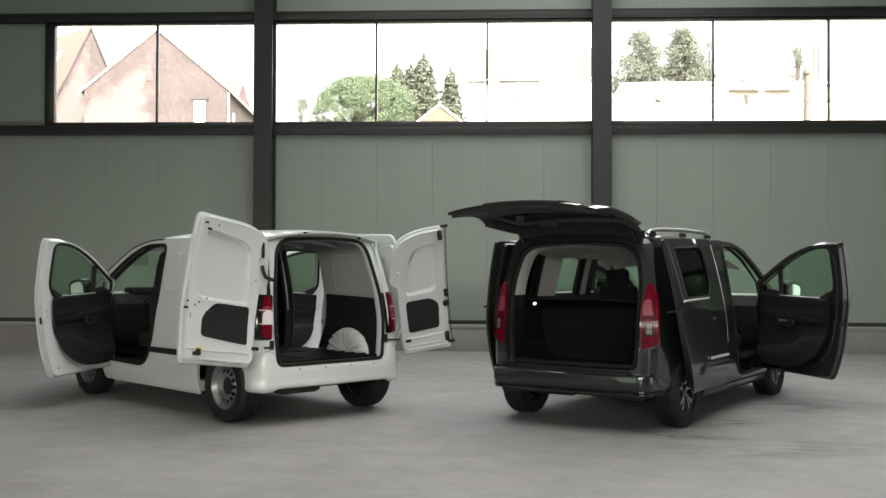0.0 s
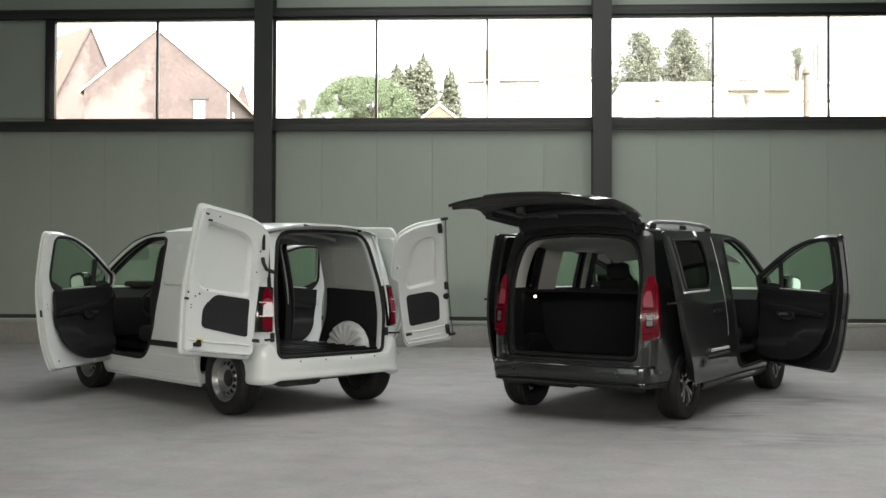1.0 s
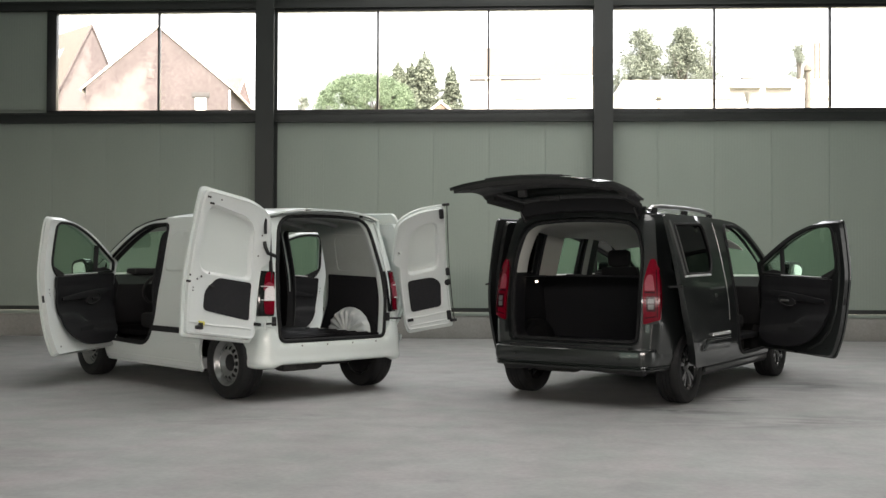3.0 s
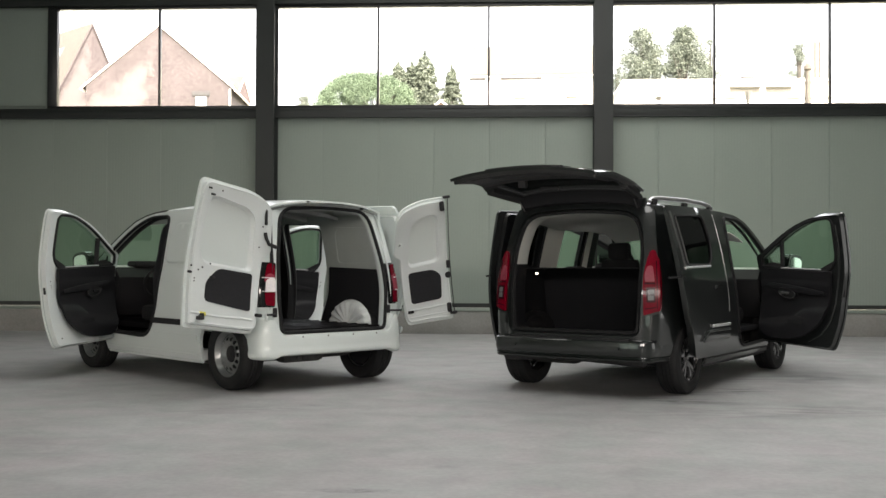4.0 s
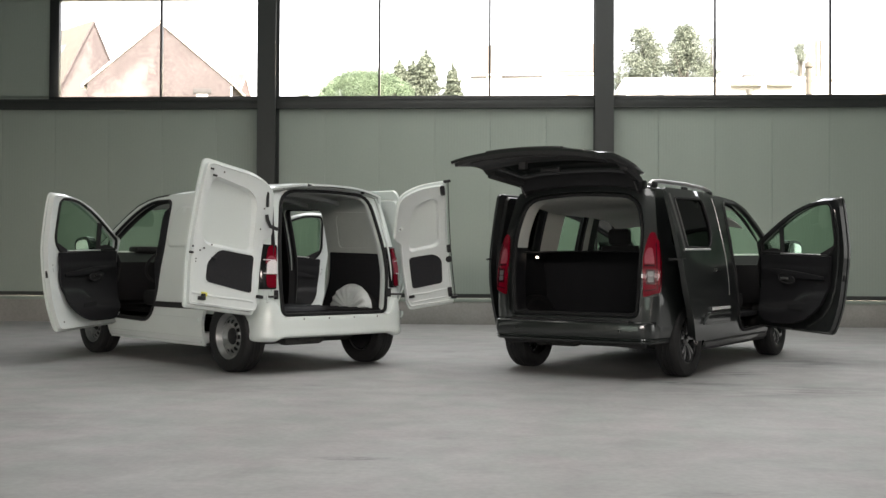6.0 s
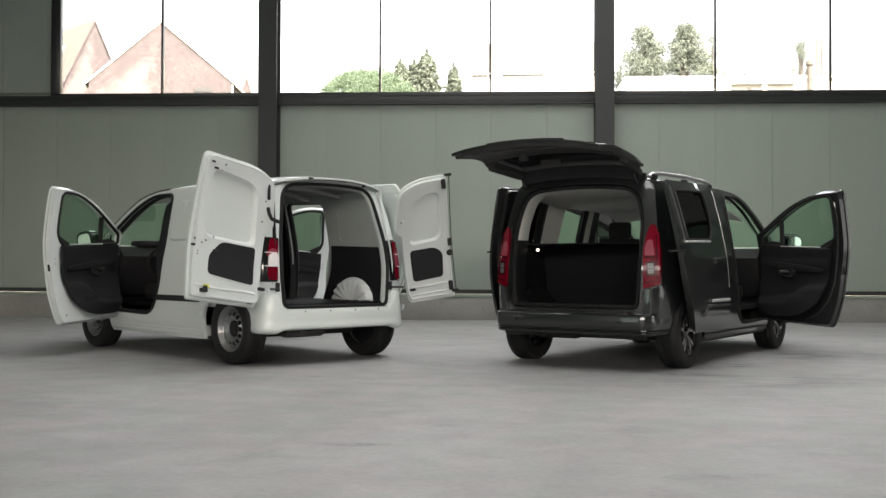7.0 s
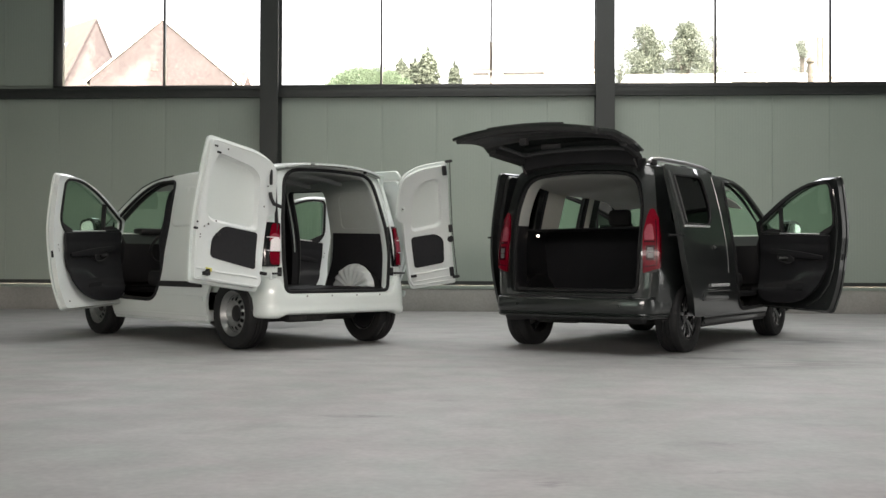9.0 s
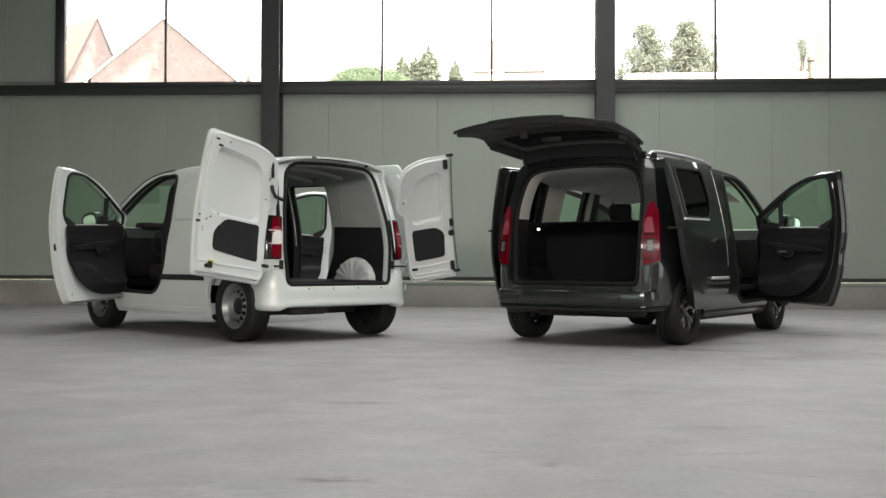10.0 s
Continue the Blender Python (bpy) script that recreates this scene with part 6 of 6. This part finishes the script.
def make_dark_van(origin, yaw):
    TAPER["rear"], TAPER["shift"] = 0.125, -0.02
    van = tagged(new("family_van"), "dark grey passenger van with its tailgate and doors open", "van", "vans")
    van.matrix_basis = pose(*origin, 0, 0, yaw)
    floor = 0.525
    add_shell(van, GREY, GREY_IN, True, floor)
    for y in (0, WHEELBASE):
        for s in (-1, 1):
            make_wheel("wheel", van, s, y, False)
    add_bumper(van, GREY, True, -0.04)
    for s in (-1, 1):
        add_tail_lamp(van, s, True)
        add_front_door(van, s, GREY, GREY_IN, True, 60)
        add_sliding_door(van, s, GREY, GREY_IN, True, -0.78, 0.105 if s > 0 else 0.055)
        low = rounded([(-0.54, floor, 0.01), (-0.56, 1.15, 0.03), (0.32, 1.15, 0.03), (0.38, 0.8, 0.05), (0.42, floor, 0.01)])
        part("load_bay_trim", sheet(low, [], on_side(s, 0.13), (-s, 0, 0), 0.02, 0.1), CARPET, van, "dark load bay side trim")
        pil = [Vector(p) for p in ((-0.53, 1.15), (-0.40, 1.66), (-0.28, 1.66), (-0.40, 1.15))]
        for name, poly in (("middle_pillar_trim", ((0.20, 1.15), (0.23, 1.64), (0.50, 1.66), (0.47, 1.15)) if s > 0 else ((0.20, 1.15), (0.23, 1.64), (0.62, 1.66), (0.57, 1.15))), ("front_pillar_trim", ((0.88, 1.15), (0.90, 1.64), (1.16, 1.66), (1.14, 1.15)) if s > 0 else ((1.17, 1.15), (1.19, 1.64), (1.31, 1.66), (1.29, 1.15))), ("header_trim", ((-0.42, 1.60), (-0.40, 1.68), (1.25, 1.69), (1.25, 1.645)))):
            part(name, sheet([Vector(p) for p in poly], [], on_side(s, 0.09), (-s, 0, 0), 0.014, 0.08), PILLAR, van, "light grey pillar trim")
        part("rear_pillar_trim", sheet(pil, [], on_side(s, 0.10), (-s, 0, 0), 0.02, 0.06), PILLAR, van, "light grey pillar trim")
    add_tailgate(van, GREY)
    # rear bench, front seats, roller cover edge
    for x, head in ((-0.46, 0.125), (0.04, 0.05), (0.505, 0.075)):
        add_seat(van, x, 0.74, 0.42, 0.49, head)
    for x in (-0.47, 0.45):
        add_seat(van, x, 1.85, 0.62)
    part("load_cover", sheet(rounded([(-0.66, -0.44, 0.02), (-0.72, 0.74, 0.02), (0.72, 0.74, 0.02), (0.66, -0.44, 0.02)]), [], lambda x, y: Vector((x, y, 1.145 + 0.01 * math.cos(x * 2))), (0, 0, 1), 0.006, 0.12), CARPET, van, "black load cover")
    part("seat_back_panel", sheet(rounded([(-0.77, floor, 0.01), (-0.78, 1.09, 0.03), (-0.74, 1.144, 0.03), (0.74, 1.144, 0.03), (0.78, 1.09, 0.03), (0.77, floor, 0.01)]), [], lambda x, z: Vector((x, 0.33 - 0.16 * (z - floor) + 0.006 * math.cos(x * 18), z)), (0, -1, 0), 0.02, 0.08), CARPET, van, "black carpeted back of the rear bench")
    part("cargo_lamp", moved(box(-0.008, 0.008, -0.015, 0.015, -0.011, 0.011, 0.003), Matrix.Translation((-0.60, -0.22, 1.095))), LAMPGLOW, van, "small lit load bay lamp")
    sill = part("sill_trim", loft([[Vector((x, y, z)) for y, z in ((-0.645, 0.535), (-0.635, 0.556), (-0.59, 0.574), (-0.49, 0.572), (-0.48, 0.53))] for x in (-0.60, -0.3, 0, 0.3, 0.60)]), GATETRIM, van, "charcoal plastic cover on the load sill")
    part("lock_striker", box(-0.045, 0.045, -0.645, -0.605, 0.552, 0.582, 0.006), BLACK, sill)
    return van


make_white_van((-1.829, 10.107, 0), 46.67)
make_dark_van((1.149, 9.941, 0), -31.22)


# ---------------------------------------------------------------- outside, seen through the window band
def terrain():
    """The ground beyond the hall climbs to the village and runs on to the horizon."""
    bm = bmesh.new()
    prof = ((18.3, -0.3), (26, 0.2), (40, 4.5), (52, 8.2), (70, 9.0), (100, 10.0), (160, 11), (700, 12))
    rows = []
    for y, z in prof:
        rows.append([bm.verts.new((x, y, z + 0.3 * math.sin(x * 0.07 + y * 0.05))) for x in range(-500, 501, 25)])
    for a, b in zip(rows, rows[1:]):
        for i in range(len(a) - 1):
            bm.faces.new([a[i], a[i + 1], b[i + 1], b[i]])
    thing("ground", bm, EARTH, "rising ground of grass and gravel beyond the hall", "ground", kind="structure")


def gable_house(x, y, base, w, depth, eave, ridge, yaw, wall_mat, roof_mat, label, windows=(), overhang=0.25, chimney=None):
    """A house with its gable towards the hall; windows are (x, z, width, height) on the gable."""
    house = tagged(new("house"), label, "house", "village houses")
    house.matrix_basis = pose(x, y, base, 0, 0, yaw)
    e, r = eave - base, ridge - base
    bm = bmesh.new()
    rings = [[Vector((-w / 2, d, 0)), Vector((w / 2, d, 0)), Vector((w / 2, d, e)), Vector((0, d, r)), Vector((-w / 2, d, e))] for d in (0, depth)]
    loft(rings, bm=bm)
    part("wall", bm, wall_mat, house)
    slope = (r - e) / (w / 2)
    for s in (-1, 1):
        o = overhang
        bm = bmesh.new()
        rings = [[Vector((0, d, r + 0.02)), Vector((s * (w / 2 + o), d, e - slope * o + 0.02)), Vector((s * (w / 2 + o), d, e - slope * o + 0.20)), Vector((0, d, r + 0.22))] for d in (-0.04, depth + 0.15)]
        loft(rings, bm=bm)
        part("roof", bm, roof_mat, house)
        part("verge_board", tube([(0, -0.06, r + 0.10), (s * (w / 2 + o), -0.06, e - slope * o + 0.10)], 0.07, 6), wall_mat if wall_mat is BRICKPALE else PLASTER, house)
        part("gutter", tube([(s * (w / 2 + o + 0.05), -0.1, e - slope * o), (s * (w / 2 + o + 0.05), depth, e - slope * o)], 0.07, 6), METAL if wall_mat is BRICK else PLASTER, house)
    for wx, wz, ww, wh in windows:
        win = part("window", box(wx - ww / 2, wx + ww / 2, -0.06, 0.1, wz - base, wz - base + wh, 0.02), SLATE, house)
        part("pane", box(wx - ww / 2 + 0.08, wx + ww / 2 - 0.08, -0.075, -0.02, wz - base + 0.08, wz - base + wh - 0.08), PLASTER, win)
        part("lintel", box(wx - ww / 2 - 0.15, wx + ww / 2 + 0.15, -0.10, 0.05, wz - base + wh, wz - base + wh + 0.30, 0.02), SLATE, win)
    if chimney:
        cx, cd, cw, ch = chimney
        part("chimney", box(cx - cw / 2, cx + cw / 2, cd, cd + cw, e, r + ch, 0.03), wall_mat, house)
    return house


def leaves(bm, centre, radius, n, size, rng, squash=0.8):
    """A tuft of small leaf quads."""
    for _ in range(n):
        d = Vector((rng.gauss(0, 1), rng.gauss(0, 1), rng.gauss(0, 1))).normalized() * radius * rng.uniform(0.45, 1.0)
        p = centre + Vector((d.x, d.y, d.z * squash))
        a = Vector((rng.uniform(-1, 1), rng.uniform(-1, 1), rng.uniform(-1, 1))).normalized()
        b = a.cross(Vector((rng.uniform(-1, 1), rng.uniform(-1, 1), rng.uniform(-1, 1)))).normalized()
        k = size * rng.uniform(0.6, 1.3)
        bm.faces.new([bm.verts.new(p + a * k), bm.verts.new(p + b * k * 0.5), bm.verts.new(p - a * k), bm.verts.new(p - b * k * 0.5)])


def tree(x, y, base, top, spread, kind, material, label, seed, density=1.0):
    rng = random.Random(seed)
    ob = tagged(new("tree"), label, "tree", "trees beyond the hall")
    ob.location = (x, y, base)
    h = top - base
    wood = bmesh.new()
    tube([(0, 0, 0), (0.1, 0, h * 0.4), (-0.1, 0.1, h * 0.75), (0, 0, h * 0.95)], [h * 0.03, h * 0.022, h * 0.012, h * 0.004], 8, wood)
    crown = bmesh.new()
    if kind == "dome":
        tufts = []
        for _ in range(int(170 * density)):
            a, q = rng.uniform(0, math.tau), rng.random() ** 0.5
            rr = spread * q
            zt = h * (0.52 + 0.40 * math.sqrt(max(0, 1 - q ** 2.4))) * rng.uniform(0.93, 1.02)
            tufts.append(Vector((rr * math.cos(a), rr * math.sin(a), zt if rng.random() < 0.7 else rng.uniform(h * 0.42, zt))))
        for c in tufts:
            leaves(crown, c, spread * 0.13, 300, spread * 0.0145, rng)
        for c in tufts[::8]:
            tube([(0, 0, h * 0.3), c * 0.6 + Vector((0, 0, h * 0.12)), c], [h * 0.012, h * 0.008, h * 0.003], 5, wood)
    elif kind == "cone":
        for i in range(int(900 * density)):
            t = (rng.randrange(15) + rng.uniform(-0.45, 0.45)) / 15 * rng.uniform(0.94, 1.0)
            reach = spread * max(0.05, 1 - t) ** 0.75 * rng.uniform(0.7, 1.1)
            a = rng.choice(range(9)) * 0.698 + t * 5 + rng.uniform(-0.2, 0.2)
            q = rng.random() ** 0.6
            c = Vector((reach * q * math.cos(a), reach * q * math.sin(a), h * (0.13 + 0.86 * max(0, t)) - reach * q * 0.15))
            leaves(crown, c, spread * (0.05 + 0.10 * (1 - t)), 40, spread * 0.034, rng, 0.8)
            if i % 24 == 0:
                tube([(0, 0, c.z + reach * q * 0.1), c], [h * 0.006, h * 0.002], 5, wood)
        for k in range(14):
            leaves(crown, Vector((0, 0, h * (0.86 + 0.13 * k / 13))), spread * 0.16 * (1.1 - k / 13), 24, spread * 0.034, rng, 1.4)
    else:
        for i in range(int(80 * density)):
            t = rng.uniform(0.25, 1.0)
            rr = spread * math.sin(min(1, (1.06 - t) * 1.5) * math.pi / 2) * rng.uniform(0.2, 1.0)
            a = rng.uniform(0, math.tau)
            c = Vector((rr * math.cos(a), rr * math.sin(a), h * t))
            leaves(crown, c, spread * 0.25, 250, spread * 0.027, rng)
            if i % 3 == 0:
                tube([(0, 0, c.z * 0.7), c * 0.7 + Vector((0, 0, c.z * 0.2)), c], [h * 0.010, h * 0.006, h * 0.003], 5, wood)
    part("trunk", wood, BARK, ob)
    part("crown", crown, material, ob)
    return ob


terrain()
house_a = gable_house(-21.65, 65, 8.6, 9.3, 11, 12.75, 16.65, 5, BRICKFADED, TILE, "old red brick house with a half limewashed gable", ((2.75, 9.4, 0.85, 2.75),), chimney=(-0.6, 3.0, 0.7, 0.1))
part("downpipe", tube([(4.62, -0.08, 0.0), (4.62, -0.08, 2.0), (4.62, -0.08, 4.0)], 0.06, 8), PLASTER, house_a)
side_window = part("window", box(4.60, 4.70, 1.1, 1.9, 1.6, 3.0, 0.02), SLATE, house_a)
part("pane", box(4.68, 4.715, 1.18, 1.82, 1.68, 2.92), PLASTER, side_window)
part("vent_brick", box(-0.75, -0.30, -0.03, 0.02, 4.75, 5.35, 0.01), BRICK, house_a)
house_b = gable_house(-28.9, 72, 8.6, 5.4, 12, 12.9, 18.4, 50, BRICKPALE, PALECLAY, "brick house with a steep patchy gable and pale tile roof")
skylight = part("roof_window", box(-0.55, 0.55, -0.06, 0.06, -0.8, 0.8, 0.02), METAL, house_b, "roof window")
skylight.matrix_basis = Matrix.Translation((-1.1, 3.2, 7.75)) @ Matrix.Rotation(radians(90), 4, "Z") @ Matrix.Rotation(radians(26), 4, "X")
part("pane", box(-0.47, 0.47, -0.09, 0.09, -0.72, 0.72), PLASTER, skylight)
gable_house(-19.8, 80, 9.0, 5.0, 8, 12.8, 16.0, 80, BRICK, ORANGE, "low brick annexe with an orange tile roof")
white_house = gable_house(9.4, 88, 9.6, 9, 11, 16.9, 20.0, 87, PLASTER, ROOFPALE, "large white plastered house with a pale clay roof")
for d0, d1 in ((5.2, 8.5), (9.75, 11.1)):
    part("dark_eaves_gutter", box(-4.95, -4.83, d0, d1, 6.86, 7.02, 0.02), GUTTER, white_house)
for d0, z0 in ((2.2, 5.3), (6.4, 5.3)):
    part("shutter", box(-4.55, -4.48, d0, d0 + 1.0, z0, z0 + 0.16, 0.01), POST, white_house)
gable_house(-3.66, 72, 9.0, 3.2, 4, 11.5, 12.75, 0, ORANGE, ORANGE, "small outbuilding with an orange tile roof")


def flat_block(x0, x1, y, base, top, label, bays):
    b = tagged(new("flat_roofed_building"), label, "building", "village houses")
    b.location = (0, y, 0)
    part("wall", box(x0, x1, 0, 12, base, top), PLASTER, b)
    part("roof_edge", box(x0 - 0.2, x1 + 0.2, -0.25, 12.2, top, top + 0.25, 0.03), PLASTER, b)
    part("cornice", box(x0, x1 - 12, -0.12, 0.0, top - 1.45, top - 1.36, 0.01), ROOFEDGE, b)
    part("roof_vent", box(22.0, 23.1, 1.0, 2.0, top + 0.3, top + 0.75, 0.05), GUTTER, b)
    part("roof_vent", box(31.5, 32.2, 1.0, 2.0, top + 0.3, top + 0.55, 0.05), GUTTER, b)
    for a, c, z0, z1 in bays:
        win = part("window", box(a, c, -0.05, 0.1, z0, z1), CONCRETE, b)
        part("awning", box(a - 0.1, c + 0.1, -0.6, 0.0, z1, z1 + 0.15, 0.03), CONCRETE, win)
    return b


flat_block(11.6, 42, 90, 9.5, 17.3, "long white flat-roofed building", ((20.7, 23.3, 16.3, 16.8), (23.8, 26.0, 16.3, 16.8), (14.4, 14.7, 14.5, 16.0)))
pole = tagged(new("street_lamp"), "beige concrete post with a lamp head", "street lamp")
pole.location = (18.31, 60, 8.4)
part("post", tube([(0, 0, 0), (0, 0, 2.0), (0, 0, 4.2)], [0.22, 0.19, 0.16], 10), POST, pole)
part("lamp_head", tube([(0, 0, 4.1), (0, 0, 4.25), (0, 0, 4.45), (0, 0, 4.6)], [0.10, 0.26, 0.22, 0.05], 12), POST, pole)
funnel = tagged(new("funnel_lamp"), "grey funnel-shaped lamp on a thin post", "street lamp")
funnel.location = (18.33, 74, 8.8)
part("post", tube([(0, 0, 0), (0, 0, 3.4), (0, 0, 4.1)], 0.05, 8), COLUMN, funnel)
part("shade", tube([(0, 0, 4.0), (0, 0, 4.3), (0, 0, 4.95)], [0.05, 0.14, 0.30], 12), METAL, funnel)
stack = tagged(new("chimney_stack"), "pair of slim chimney pipes on a roof", "chimney")
stack.location = (29.9, 96, 17.3)
for dx in (0, 0.42):
    part("pipe", tube([(dx, 0, 0), (dx, 0, 4.8)], 0.12, 8), POST, stack)

tree(-11.35, 90, 9.6, 18.75, 4.5, "dome", LEAF, "broad umbrella pine with a dense rounded crown", 3, 1.7)
tree(-10.7, 114, 10.2, 24.3, 4.2, "cone", LEAFDARK, "tall dark green conifer", 4)
tree(-9.2, 115, 10.2, 24.4, 4.2, "cone", LEAFDARK, "tall dark green conifer", 6)
tree(-7.67, 114, 10.2, 25.4, 4.4, "cone", LEAFDARK, "tall dark green conifer", 5)
tree(-4.67, 114, 10.2, 23.9, 3.2, "cone", LEAFDARK, "slim dark green conifer standing alone", 7)
tree(16.25, 112, 10.2, 26.6, 4.6, "loose", LEAFGREY, "tall loose-crowned green tree", 8, 1.7)
tree(20.8, 112, 10.2, 27.0, 4.5, "loose", LEAFGREY, "tall loose-crowned green tree", 9, 1.9)
tree(13.6, 112, 10.2, 23.0, 1.6, "loose", LEAFGREY, "small sparse green tree", 14, 0.7)
tree(18.2, 114, 10.2, 24.4, 1.4, "loose", LEAFGREY, "slim sparse green tree", 15, 0.5)
tree(24.1, 114, 10.2, 26.2, 2.2, "loose", LEAFGREY, "slim sparse green tree", 10, 0.5)
tree(32.6, 110, 10.2, 25.2, 2.4, "loose", LEAFGREY, "slim sparse green tree", 11, 0.9)
tree(-18.9, 100, 9.8, 18.3, 1.6, "loose", LEAFGREY, "sparse green tree behind the houses", 12, 0.6)
tree(-16.4, 98, 9.8, 16.6, 1.0, "loose", LEAFGREY, "small sparse green tree", 13, 0.5)
